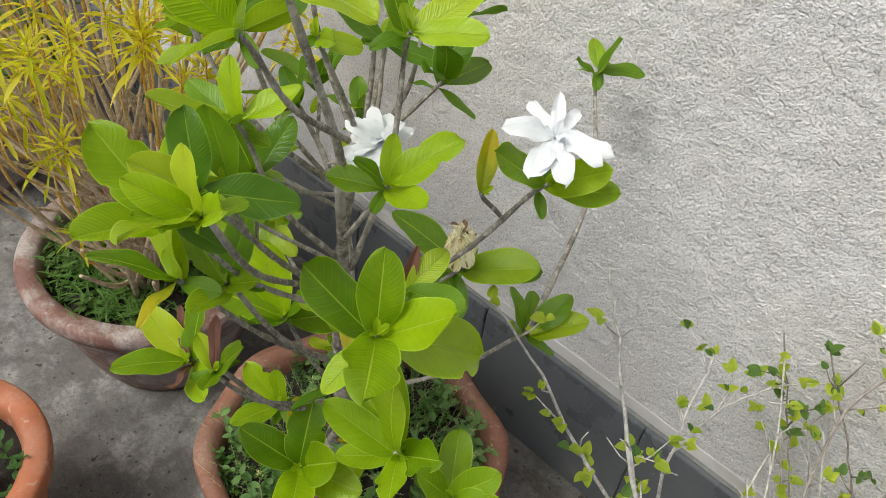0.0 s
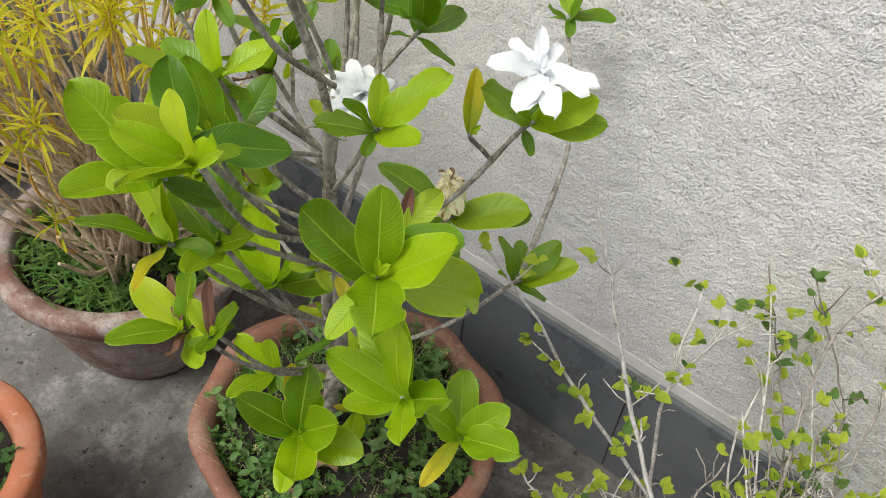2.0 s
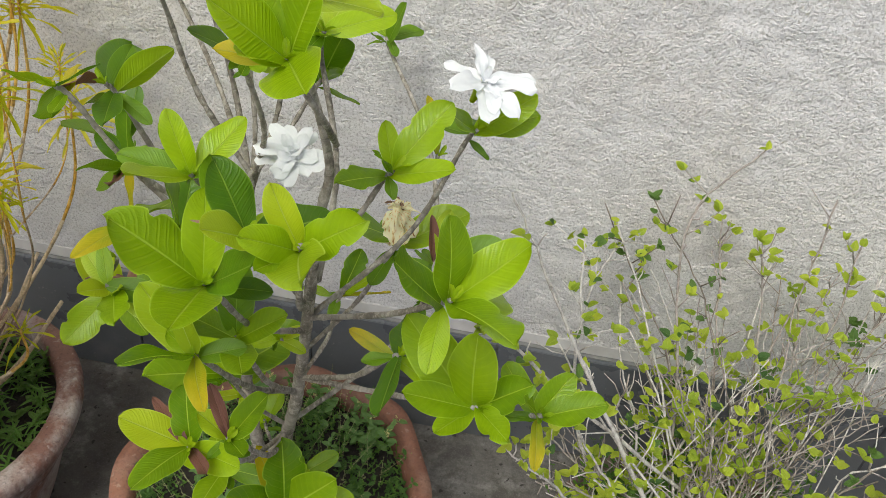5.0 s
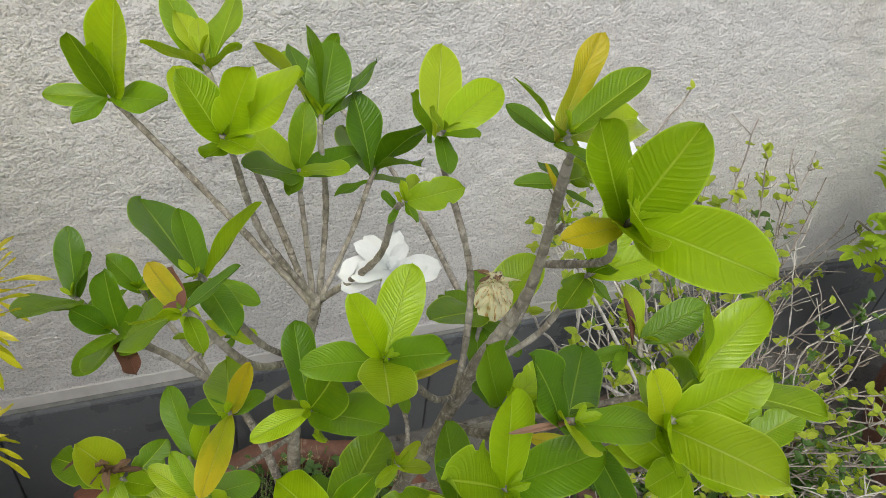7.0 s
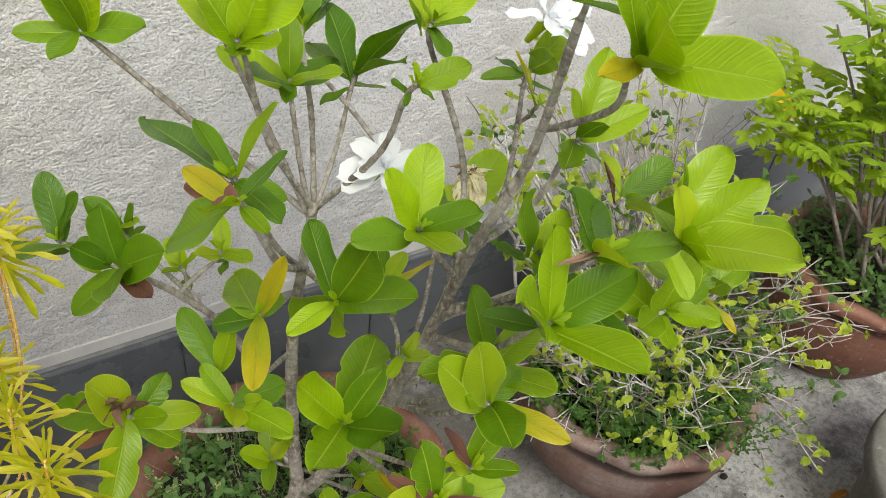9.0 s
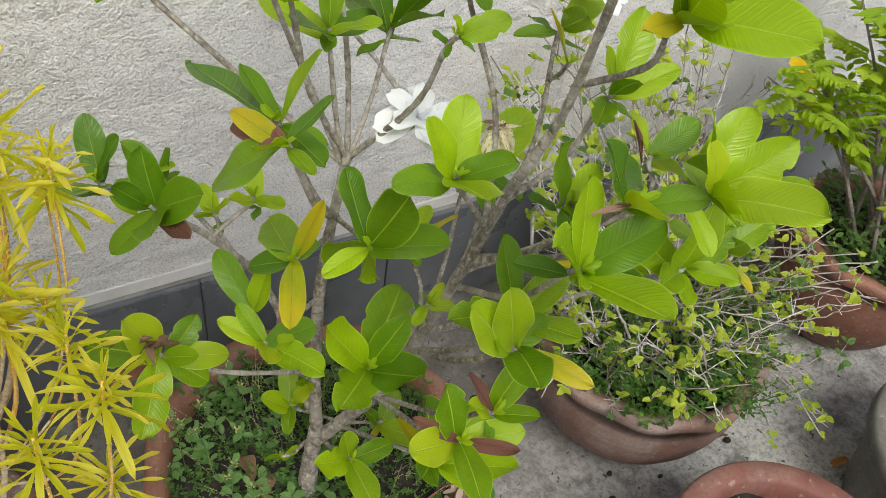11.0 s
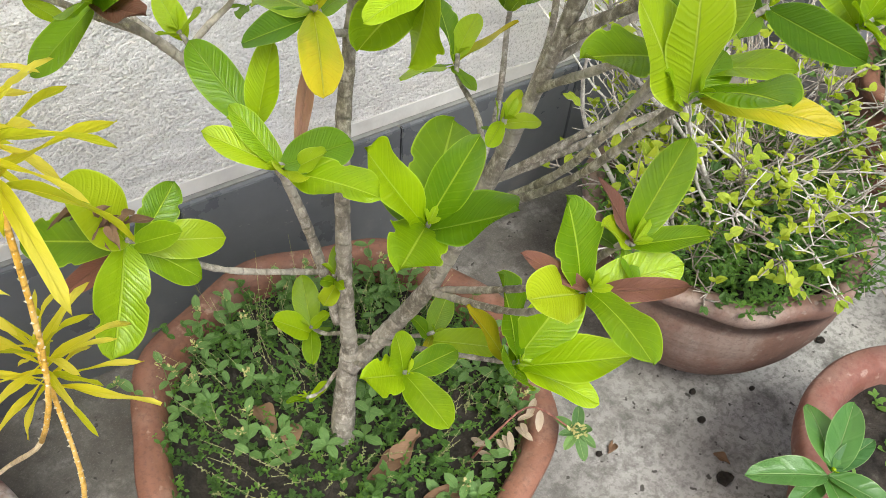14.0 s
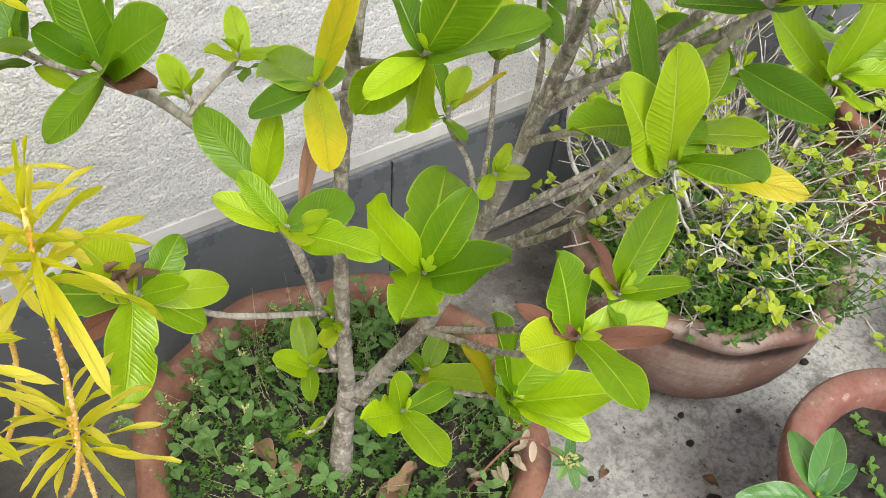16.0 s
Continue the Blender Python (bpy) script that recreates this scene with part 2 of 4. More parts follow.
M_CLAY_DUST = mat("dusty_clay", clay((0.19, 0.105, 0.08), (0.30, 0.25, 0.22), (0.09, 0.06, 0.048), 0.65, 0.47), 0.002)
M_CLAY_OLD = mat("limed_clay", clay((0.23, 0.115, 0.088), (0.47, 0.42, 0.39), (0.075, 0.045, 0.04), 0.9, 0.47), 0.003)
M_CLAY_NEW = mat("orange_clay", clay((0.46, 0.155, 0.072), (0.50, 0.34, 0.27), (0.33, 0.11, 0.055), 0.35), 0.0008)
M_CLAY_ROSE = mat("rose_clay", clay((0.215, 0.08, 0.058), (0.36, 0.25, 0.21), (0.12, 0.05, 0.04), 0.4), 0.0012)
M_CEMENT = mat("cement_pot", clay((0.17, 0.165, 0.145), (0.3, 0.29, 0.26), (0.08, 0.08, 0.07), 0.5), 0.0015)
M_SOIL = mat("soil", earth, 0.012, Roughness=1.0)
M_LEAF = {
    "d": leaf_material("leaf_deep_green", leafy((0.064, 0.162, 0.006), (0.175, 0.325, 0.008), (0.23, 0.37, 0.04))),
    "m": leaf_material("leaf_green", leafy((0.098, 0.218, 0.004), (0.36, 0.53, 0.006), (0.40, 0.55, 0.05))),
    "l": leaf_material("leaf_young", leafy((0.28, 0.42, 0.010), (0.43, 0.54, 0.014), (0.47, 0.58, 0.09))),
    "y": leaf_material("leaf_yellow", leafy((0.25, 0.32, 0.010), (0.41, 0.41, 0.012), (0.44, 0.45, 0.07), tipcol=(0.50, 0.42, 0.014)), glow=0.3),
    "t": leaf_material("leaf_tip", leafy((0.26, 0.42, 0.008), (0.40, 0.54, 0.012), (0.44, 0.56, 0.06), 2.0)),
    "n": leaf_material("leaf_dry", leafy((0.26, 0.13, 0.095), (0.43, 0.25, 0.19), (0.44, 0.28, 0.21), spots=0.5), rough=0.65, glow=0.12),
    "b": leaf_material("leaf_brown", leafy((0.11, 0.045, 0.033), (0.22, 0.09, 0.064), (0.24, 0.12, 0.09), spots=0.5), rough=0.65, glow=0.12),
}
M_BARK = mat("gardenia_bark", bark((0.26, 0.23, 0.19), (0.57, 0.53, 0.47), 420.0), 0.0026, Roughness=0.85)
M_PETAL = leaf_material("white_petal", lambda t: (ramp(t, tex_noise(t, 3, 3, coord="UV"), [(0.3, (0.86, 0.88, 0.90)), (0.7, (0.92, 0.94, 0.96))]), tex_noise(t, 6, 3, coord="UV"), None), 0.0008, 0.6, 0.25, 0.2, (1.0, 1.0, 1.0))
M_WILT = leaf_material("wilted_petal", lambda t: (ramp(t, tex_noise(t, 4, 5, coord="UV"), [(0.32, (0.34, 0.18, 0.07)), (0.38, (0.74, 0.56, 0.25)), (0.46, (0.95, 0.90, 0.68))]), tex_noise(t, 12, 4, coord="UV"), None), 0.002, 0.75, 0.2, 0.2)
M_CROTON = leaf_material("croton_yellow", leafy((0.60, 0.62, 0.014), (0.80, 0.74, 0.03), (0.84, 0.78, 0.12), 3.0, tipcol=(0.84, 0.77, 0.12)), 0.0006, 0.4, 0.46)
M_CROTON_G = leaf_material("croton_green", leafy((0.46, 0.52, 0.012), (0.72, 0.68, 0.024), (0.70, 0.67, 0.07), 3.0), 0.0006, 0.4, 0.42)
M_CANE = mat("croton_cane", bark((0.52, 0.40, 0.26), (0.74, 0.62, 0.46), 500.0), 0.001, Roughness=0.8)
M_CANE_O = mat("croton_orange_cane", bark((0.72, 0.40, 0.05), (0.80, 0.58, 0.22), 700.0), 0.001, Roughness=0.6)
M_TWIG = mat("pale_twig", bark((0.46, 0.43, 0.40), (0.70, 0.67, 0.63)), 0.0006, Roughness=0.9)
M_TWIG_B = mat("brown_twig", bark((0.30, 0.26, 0.23), (0.48, 0.44, 0.40)), 0.0006, Roughness=0.9)
M_TWIG_D = mat("dark_twig", bark((0.20, 0.165, 0.135), (0.32, 0.28, 0.24), 500.0), 0.0006, Roughness=0.9)
M_SPRIG = leaf_material("shrub_leaf", leafy((0.25, 0.37, 0.025), (0.47, 0.55, 0.05), (0.5, 0.56, 0.11), 2.0), 0.0004, 0.5, 0.4)
M_SPRIG_D = leaf_material("shrub_leaf_dark", leafy((0.045, 0.115, 0.024), (0.12, 0.22, 0.036), (0.16, 0.26, 0.07), 4.0), 0.0004, 0.5, 0.25)
M_WEED = leaf_material("weed_leaf", leafy((0.04, 0.115, 0.018), (0.13, 0.27, 0.035), (0.18, 0.30, 0.08), 4.0), 0.0003, 0.55, 0.25)
M_WEED_B = leaf_material("weed_leaf_blue", leafy((0.05, 0.13, 0.035), (0.18, 0.32, 0.09), (0.22, 0.34, 0.12), 3.0), 0.0003, 0.55, 0.25)
M_GLOSS = leaf_material("glossy_leaf", leafy((0.04, 0.13, 0.03), (0.09, 0.22, 0.045), (0.22, 0.34, 0.13), 3.0), 0.0003, 0.22, 0.22, 0.6)
M_BUSH = leaf_material("bush_leaf", leafy((0.24, 0.40, 0.018), (0.46, 0.58, 0.03), (0.44, 0.56, 0.09), 3.0), 0.0004, 0.45, 0.45)
M_GOLD = leaf_material("golden_petal", lambda t: (ramp(t, tex_noise(t, 3, 2, coord="UV"), [(0.3, (0.78, 0.50, 0.01)), (0.7, (0.85, 0.62, 0.02))]), None, None), 0.0, 0.5, 0.3, 0.3)
M_CREAM = leaf_material("cream_bud", leafy((0.42, 0.40, 0.16), (0.58, 0.54, 0.28), (0.6, 0.56, 0.3), 1.0), 0.0, 0.7, 0.2)
M_CREAM_D = leaf_material("seed_grass", leafy((0.20, 0.24, 0.08), (0.50, 0.48, 0.28), (0.5, 0.48, 0.3), 1.0), 0.0, 0.7, 0.2)
M_PINK_LEAF = leaf_material("pink_leaf", leafy((0.34, 0.28, 0.20), (0.52, 0.42, 0.33), (0.55, 0.45, 0.36), 3.0), 0.0002, 0.6, 0.2, tint=(1.2, 1.05, 0.8))
M_RED_STEM = mat("red_stem", bark((0.20, 0.07, 0.05), (0.33, 0.15, 0.11)), 0.0004, Roughness=0.6)
M_SCAR = mat("leaf_scar", lambda t: (ramp(t, tex_noise(t, 300), [(0.3, (0.62, 0.55, 0.42)), (0.7, (0.80, 0.75, 0.65))]), None, None), Roughness=0.8)
M_DRY = leaf_material("dry_leaf", leafy((0.10, 0.052, 0.028), (0.25, 0.15, 0.09), (0.24, 0.16, 0.10), spots=0.5), 0.0002, 0.8, 0.08)

# ---- building helpers ----


def mesh_of(name, verts, faces, material, uvs=None, smooth=True):
    me = bpy.data.meshes.new(name)
    me.from_pydata(verts, [], faces)
    if uvs is not None:
        layer = me.uv_layers.new(name="UVMap")
        idx = np.empty(len(me.loops), dtype=np.int32)
        me.loops.foreach_get("vertex_index", idx)
        layer.data.foreach_set("uv", np.asarray(uvs, dtype=np.float32)[idx].ravel())
    me.materials.append(material)
    if smooth:
        me.polygons.foreach_set("use_smooth", [True] * len(me.polygons))
    return me


def thing(name, label, category, at=(0, 0, 0), group="", kind=""):
    ob = new(name)
    ob.empty_display_size = 0.05
    ob.location = at
    return tagged(ob, label, category, group, kind)


def child(name, me, parent, label="", m=None, kind=""):
    ob = new(name, me)
    ob.parent = parent
    base = parent_world(parent)
    ob.matrix_basis = base.inverted() @ (m or Matrix())
    return tagged(ob, label, kind=kind)


def parent_world(ob):
    m = ob.matrix_basis.copy()
    while ob.parent:
        ob = ob.parent
        m = ob.matrix_basis @ m
    return m


def grid_faces(nu, nv, wrap=False, off=0):
    out = []
    for j in range(nv - 1):
        for i in range(nu if wrap else nu - 1):
            k = (i + 1) % nu
            out.append((off + j * nu + i, off + j * nu + k, off + (j + 1) * nu + k, off + (j + 1) * nu + i))
    return out


def spline(pts, n):
    """Catmull-Rom through the points, n samples."""
    p = [Vector(q) for q in pts]
    p = [2 * p[0] - p[1]] + p + [2 * p[-1] - p[-2]]
    segs = len(p) - 3
    out = []
    for k in range(n):
        s = k / (n - 1) * segs
        i = min(int(s), segs - 1)
        u = s - i
        a, b, c, d = p[i:i + 4]
        out.append(0.5 * (2 * b + (c - a) * u + (2 * a - 5 * b + 4 * c - d) * u * u + (3 * b - a - 3 * c + d) * u ** 3))
    return out


def tube_data(path, r0, r1, sides=8, wob=0.0, rnd=None, off=0):
    verts, uvs, run = [], [], 0.0
    ref = Vector((0.31, 0.87, 0.2))
    for k, p in enumerate(path):
        d = (path[min(k + 1, len(path) - 1)] - path[max(k - 1, 0)]).normalized()
        if k:
            run += (p - path[k - 1]).length
        x = d.cross(ref)
        if x.length < 1e-3:
            x = d.cross(Vector((1, 0, 0)))
        x.normalize()
        y = d.cross(x)
        r = r0 + (r1 - r0) * k / (len(path) - 1)
        if wob:
            r *= 1 + wob * rnd.uniform(-1, 1)
        for s in range(sides):
            a = 2 * math.pi * s / sides
            verts.append(p + (x * math.cos(a) + y * math.sin(a)) * r)
            uvs.append((s / sides, run))
    faces = grid_faces(sides, len(path), True, off)
    faces.append(tuple(off + s for s in reversed(range(sides))))
    n = off + (len(path) - 1) * sides
    faces.append(tuple(n + s for s in range(sides)))
    return verts, faces, uvs


def tube(name, pts, r0, r1, material, n=14, sides=8, wob=0.06, seed=0):
    rnd = random.Random(seed)
    v, f, uv = tube_data(spline(pts, n), r0, r1, sides, wob, rnd)
    return mesh_of(name, v, f, material, uv)


def leaf_data(width, droop, fold, ripple, nu=7, nv=30, wide=0.62, tipped=0.42, veins=8, edge=0.0, seed=0, twist=0.0, bites=(), chord=False):
    """A leaf of length 1 along +y, face up. wide: where it is broadest; edge: waviness of the margin."""
    rnd = random.Random(seed)
    ph = rnd.uniform(0, 6)
    b = tipped
    a = b * wide / (1 - wide)
    top = wide ** a * (1 - wide) ** b
    verts, uvs = [], []
    for j in range(nv):
        v = j / (nv - 1)
        w = width * 0.5 * (max(v, 1e-4) ** a * (1 - v) ** b / top if v < 1 else 0)
        w = max(w, 0.012 if v < 0.9 else 0.001)
        for i in range(nu):
            s = -1 + 2 * i / (nu - 1)
            u = s * w
            for bv, bside, bdepth in bites:
                if s * bside > 0.5 and abs(v - bv) < 0.06:
                    u *= 1 - bdepth * (1 - abs(v - bv) / 0.06) * (abs(s) - 0.5) * 2
            z = fold * abs(u) - droop * v * v + ripple * math.sin(6.283 * veins * (v - 0.45 * abs(s) * 0.5)) * min(1, abs(s) * 2.5) * (1 - v * 0.4)
            z += edge * math.sin(ph + 9 * v + (2 if s > 0 else 0)) * abs(s) ** 2
            z -= 0.018 * (1 - min(1, abs(s) * 3))
            x = u + twist * z
            verts.append(Vector((x, v * (1 - 0.12 * abs(droop) * v), z)))
            uvs.append((0.5 + s * 0.5, v))
    if chord:
        end = verts[(nv - 1) * nu + nu // 2]
        turn = Matrix.Rotation(-math.atan2(end.z, end.y), 3, "X") * (1 / math.hypot(end.y, end.z))
        verts = [turn @ q for q in verts]
    return verts, grid_faces(nu, nv), uvs


def leaf_mesh(name, material, **kw):
    v, f, uv = leaf_data(**kw)
    return mesh_of(name, v, f, material, uv)


def aim(base, direction, up, length, wide=1.0):
    """The pose that lays a unit leaf from base along direction with its face towards up."""
    y = Vector(direction).normalized()
    x = y.cross(Vector(up))
    if x.length < 1e-4:
        x = y.cross(Vector((0.3, 1, 0.2)))
    x.normalize()
    z = x.cross(y)
    m = Matrix((x * length * wide, y * length, z * length)).transposed().to_4x4()
    m.translation = base
    return m


def polar(az, el):
    a, e = radians(az), radians(el)
    return Vector((math.cos(a) * math.cos(e), math.sin(a) * math.cos(e), math.sin(e)))


def clump(items, material, name, parent, label="", kind="stuff"):
    """Joins many posed copies of small leaves (verts, faces, uvs) into one mesh."""
    vs, fs, us = [], [], []
    for (v, f, uv), m in items:
        o = len(vs)
        vs += [m @ q for q in v]
        fs += [tuple(o + i for i in q) for q in f]
        us += uv
    return child(name, mesh_of(name, vs, fs, material, us), parent, label, kind=kind)


def box_bm(x0, y0, z0, x1, y1, z1, bevel=0.0):
    bm = bmesh.new()
    bmesh.ops.create_cube(bm, size=1, matrix=Matrix.Translation(((x0 + x1) / 2, (y0 + y1) / 2, (z0 + z1) / 2)) @ Matrix.Diagonal((x1 - x0, y1 - y0, z1 - z0, 1)))
    if bevel:
        bmesh.ops.bevel(bm, geom=bm.edges[:], offset=bevel, segments=2, affect="EDGES")
    return bm


def mesh_bm(name, bm, material):
    me = bpy.data.meshes.new(name)
    bm.to_mesh(me)
    bm.free()
    me.materials.append(material)
    return me


def lathe(name, profile, material, seg=72, wave=0.0, waves=9, seed=0, rim_from=0.0, squash=0.0):
    """Turns (radius, z, rim weight) into a thick vessel; the rim weight takes the hand-pinched waves."""
    rnd = random.Random(seed)
    ph = [rnd.uniform(0, 6.28) for _ in range(4)]
    verts, uvs = [], []
    for r, z, w in profile:
        for s in range(seg):
            a = 2 * math.pi * s / seg
            q = math.sin(waves * a + ph[0]) + 0.45 * math.sin((waves - 4) * a + ph[1])
            rr = r * (1 + squash * math.cos(2 * a + ph[2])) + wave * w * q
            zz = z + wave * 0.55 * w * math.sin(waves * a + ph[3]) + 0.002 * math.sin(3 * a + ph[1])
            verts.append((rr * math.cos(a), rr * math.sin(a), zz))
            uvs.append((s / seg, z))
    faces = grid_faces(seg, len(profile), True)
    faces.append(tuple(reversed(range(seg))))
    return mesh_of(name, verts, faces, material, uvs)


# ---- setting ----
WALL_Y = 0.915
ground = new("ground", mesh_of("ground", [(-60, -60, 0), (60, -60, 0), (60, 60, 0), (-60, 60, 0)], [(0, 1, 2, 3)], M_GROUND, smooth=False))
tagged(ground, "stained grey cement yard floor with dark and pale blotches", "ground", kind="structure")
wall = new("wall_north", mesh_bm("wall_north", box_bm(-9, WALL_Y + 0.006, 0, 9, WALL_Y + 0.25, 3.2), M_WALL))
tagged(wall, "rough off-white stucco house wall with hairline cracks", "wall", kind="structure")
band = new("trim", mesh_bm("trim", box_bm(-9, WALL_Y + 0.003, 0.272, 9, WALL_Y + 0.0058, 0.298, 0.001), M_BAND))
tagged(band, "smooth pale plaster strip above the dark skirting", "wall trim", kind="structure")
skirting = new("baseboard", mesh_bm("baseboard", box_bm(-9, WALL_Y - 0.004, 0, 9, WALL_Y + 0.0055, 0.2715), M_GROUT))
tagged(skirting, "dark grey tiled skirting along the wall foot", "skirting", kind="structure")
tile_me = mesh_bm("tile", box_bm(0.0015, -0.010, 0.001, 0.3535, 0.0, 0.2705, 0.0015), M_SLATE)
for k in range(-10, 11):
    child("tile", tile_me, skirting, m=Matrix.Translation((-0.624 + 0.355 * k, WALL_Y - 0.0042, 0)))

# ---- pots ----


def pot(name, label, at, r, h, base, material, rim="roll", wave=0.0, waves=9, seed=0, soil_drop=0.05, belly=0.0):
    """A clay pot with thick wall, rim and soil. Rim: roll (fat rounded), wave (hand-pinched)."""
    ob = thing(name, label, "flower pot", at, group="clay pots in the yard")
    t = 0.034 if rim == "roll" else 0.028
    out = []
    for k in range(9):
        s = k / 8
        rr = base + (r * (0.9 if rim == "roll" else 0.97) - base) * s ** 0.8 + belly * math.sin(math.pi * s)
        out.append((rr, 0.003 + (h - (0.05 if rim == "roll" else 0.03)) * s, max(0, (s - 0.75) * 1.6)))
    if rim == "roll":
        out += [(r * 0.905, h - 0.048, 0.4), (r * 0.955, h - 0.045, 0.6), (r * 0.99, h - 0.034, 0.8), (r, h - 0.02, 0.9), (r * 0.992, h - 0.007, 1), (r * 0.965, h, 1), (r - t, h - 0.001, 1), (r - t * 1.18, h - 0.008, 0.9), (r - t * 1.3, h - 0.03, 0.6)]
    else:
        out += [(r * 0.975, h - 0.03, 0.6), (r * 1.0, h - 0.024, 0.9), (r * 1.01, h - 0.012, 1.1), (r * 1.0, h - 0.002, 1.2), (r - t * 0.5, h + 0.001, 1.1), (r - t, h - 0.004, 1), (r - t * 1.25, h - 0.03, 0.5)]
    out += [(r - t * 1.35, h - soil_drop - 0.03, 0.2), (base, h * 0.4, 0.0), (0.01, h * 0.4, 0.0)]
    child("vessel", lathe("vessel", out, material, 96, wave, waves, seed), ob, m=Matrix.Translation(at))
    rnd = random.Random(seed + 5)
    vs, us, n, rings = [], [], 40, 9
    for j in range(rings):
        q = (j + 0.02) / (rings - 1) * (r - t * 1.2)
        for i in range(n):
            a = 2 * math.pi * i / n
            z = h - soil_drop + 0.018 * noise.noise(Vector((q * math.cos(a) * 14 + seed, q * math.sin(a) * 14, 0))) + rnd.uniform(-0.003, 0.003) + 0.014 * (1 - j / (rings - 1))
            vs.append((q * math.cos(a), q * math.sin(a), z))
            us.append((0, 0))
    child("soil", mesh_of("soil", vs, grid_faces(n, rings, True), M_SOIL, us), ob, "dark crumbly potting soil", Matrix.Translation(at))
    return ob


GP = Vector((-0.572, 0.53, 0))
CP = Vector((-1.15, 0.532, 0))
SP = Vector((0.06, 0.53, 0))
pot("clay_pot", "red clay pot with a wavy pinched rim, full of weeds", GP, 0.24, 0.268, 0.155, M_CLAY_RED, "wave", 0.0042, 8, 1, 0.045, 0.012)
pot("clay_pot", "large lime-stained clay pot with a thick rolled rim", CP, 0.24, 0.28, 0.135, M_CLAY_OLD, "roll", 0.0, 9, 2, 0.05)
pot("clay_pot", "clean orange terracotta pot with a smooth thick rim", (-0.935, 0.027, 0), 0.177, 0.30, 0.115, M_CLAY_NEW, "roll", 0.0, 9, 3, 0.03)
pot("clay_pot", "pinkish brown clay pot with thick rim and dark soil", (-0.018, 0.077, 0), 0.189, 0.26, 0.12, M_CLAY_ROSE, "roll", 0.0, 9, 4, 0.038)
pot("clay_pot", "dusty bowl-shaped clay pot with a chipped wavy rim", SP, 0.21, 0.27, 0.105, M_CLAY_DUST, "wave", 0.0038, 10, 6, 0.045, 0.03)
pot("clay_pot", "red clay pot with wavy rim against the wall", (0.69, 0.54, 0), 0.185, 0.26, 0.12, M_CLAY_RED, "wave", 0.006, 9, 7, 0.045, 0.02)
pot("clay_pot", "old brownish clay pot beyond the yellow croton", (-1.95, 0.5, 0), 0.25, 0.30, 0.16, M_CLAY_OLD, "wave", 0.004, 7, 8, 0.05, 0.015)
pot("cement_pot", "grey cement pot on the yard floor", (0.47, 0.08, 0), 0.2, 0.23, 0.15, M_CEMENT, "roll", 0.0, 7, 9, 0.05)
pot("clay_pot", "orange terracotta pot holding a glossy seedling", (-0.730, 0.038, 0), 0.12, 0.16, 0.08, M_CLAY_NEW, "roll", 0.0, 7, 10, 0.04)

# ---- gardenia ----
gardenia = thing("gardenia_shrub", "leafy gardenia shrub with white flowers and some yellowing leaves", "shrub", (-0.594, 0.50, 0.25))
STEMS = [
    [(-0.594, 0.500, 0.215), (-0.588, 0.502, 0.30), (-0.579, 0.503, 0.39)],
    [(-0.579, 0.503, 0.38), (-0.585, 0.498, 0.52), (-0.582, 0.496, 0.70), (-0.5585, 0.497, 0.870)],
    [(-0.582, 0.500, 0.36), (-0.539, 0.486, 0.42), (-0.518, 0.457, 0.50), (-0.500, 0.440, 0.58), (-0.487, 0.424, 0.66), (-0.472, 0.404, 0.76), (-0.456, 0.383, 0.88), (-0.445, 0.369, 0.94), (-0.436, 0.358, 1.0), (-0.452, 0.325, 1.13)],
    [(-0.586, 0.512, 0.43), (-0.600, 0.535, 0.545), (-0.630, 0.551, 0.660), (-0.680, 0.555, 0.745), (-0.725, 0.553, 0.798)],
]
RADII = [(0.0150, 0.0098), (0.0088, 0.0046), (0.0096, 0.0032), (0.0056, 0.0030)]
FORK, NODE, HIGH_NODE = (-0.556, 0.497, 0.864), (-0.458, 0.398, 0.824), (-0.431, 0.364, 1.009)
STEM_POINTS = []
for k, (pts, (ra, rb)) in enumerate(zip(STEMS, RADII)):
    child("trunk" if k == 0 else "stem", tube("stem", pts, ra, rb, M_BARK, 20 if k == 0 else 80, 12, 0.06 if k == 0 else 0.10, 20 + k), gardenia, "grey ringed bark")
    if 0 < k < 4:
        STEM_POINTS += spline(pts, 40)[3:]

LEAVES = {}
M_LEAF["s"] = M_LEAF["y"]
for key, m in M_LEAF.items():
    if key == "t":
        continue
    LEAVES[key] = [leaf_mesh("leaf", m, chord=True, width=(0.385 + 0.03 * (k % 4)) * {"b": 0.52, "n": 0.24, "y": 0.68, "s": 0.36}.get(key, 1), droop=(0.03, 0.10, 0.16, 0.06, 0.20, -0.05)[k], fold=(0.12, 0.05, 0.18, 0.24, 0.08, 0.15)[k] * (2.0 if key in "bn" else 1), tipped=0.56, veins=9, ripple=0.0007,
                             nu=9, edge=0.018 + 0.012 * (k % 3), wide=0.53 + 0.025 * (k % 3), seed=k, bites=((0.74, 1, 0.34), (0.5, -1, 0.2)) if k == 2 and key == "m" else ()) for k in range(6)]
GRND = random.Random(4)
AXIS = Vector((-0.58, 0.495, 0))


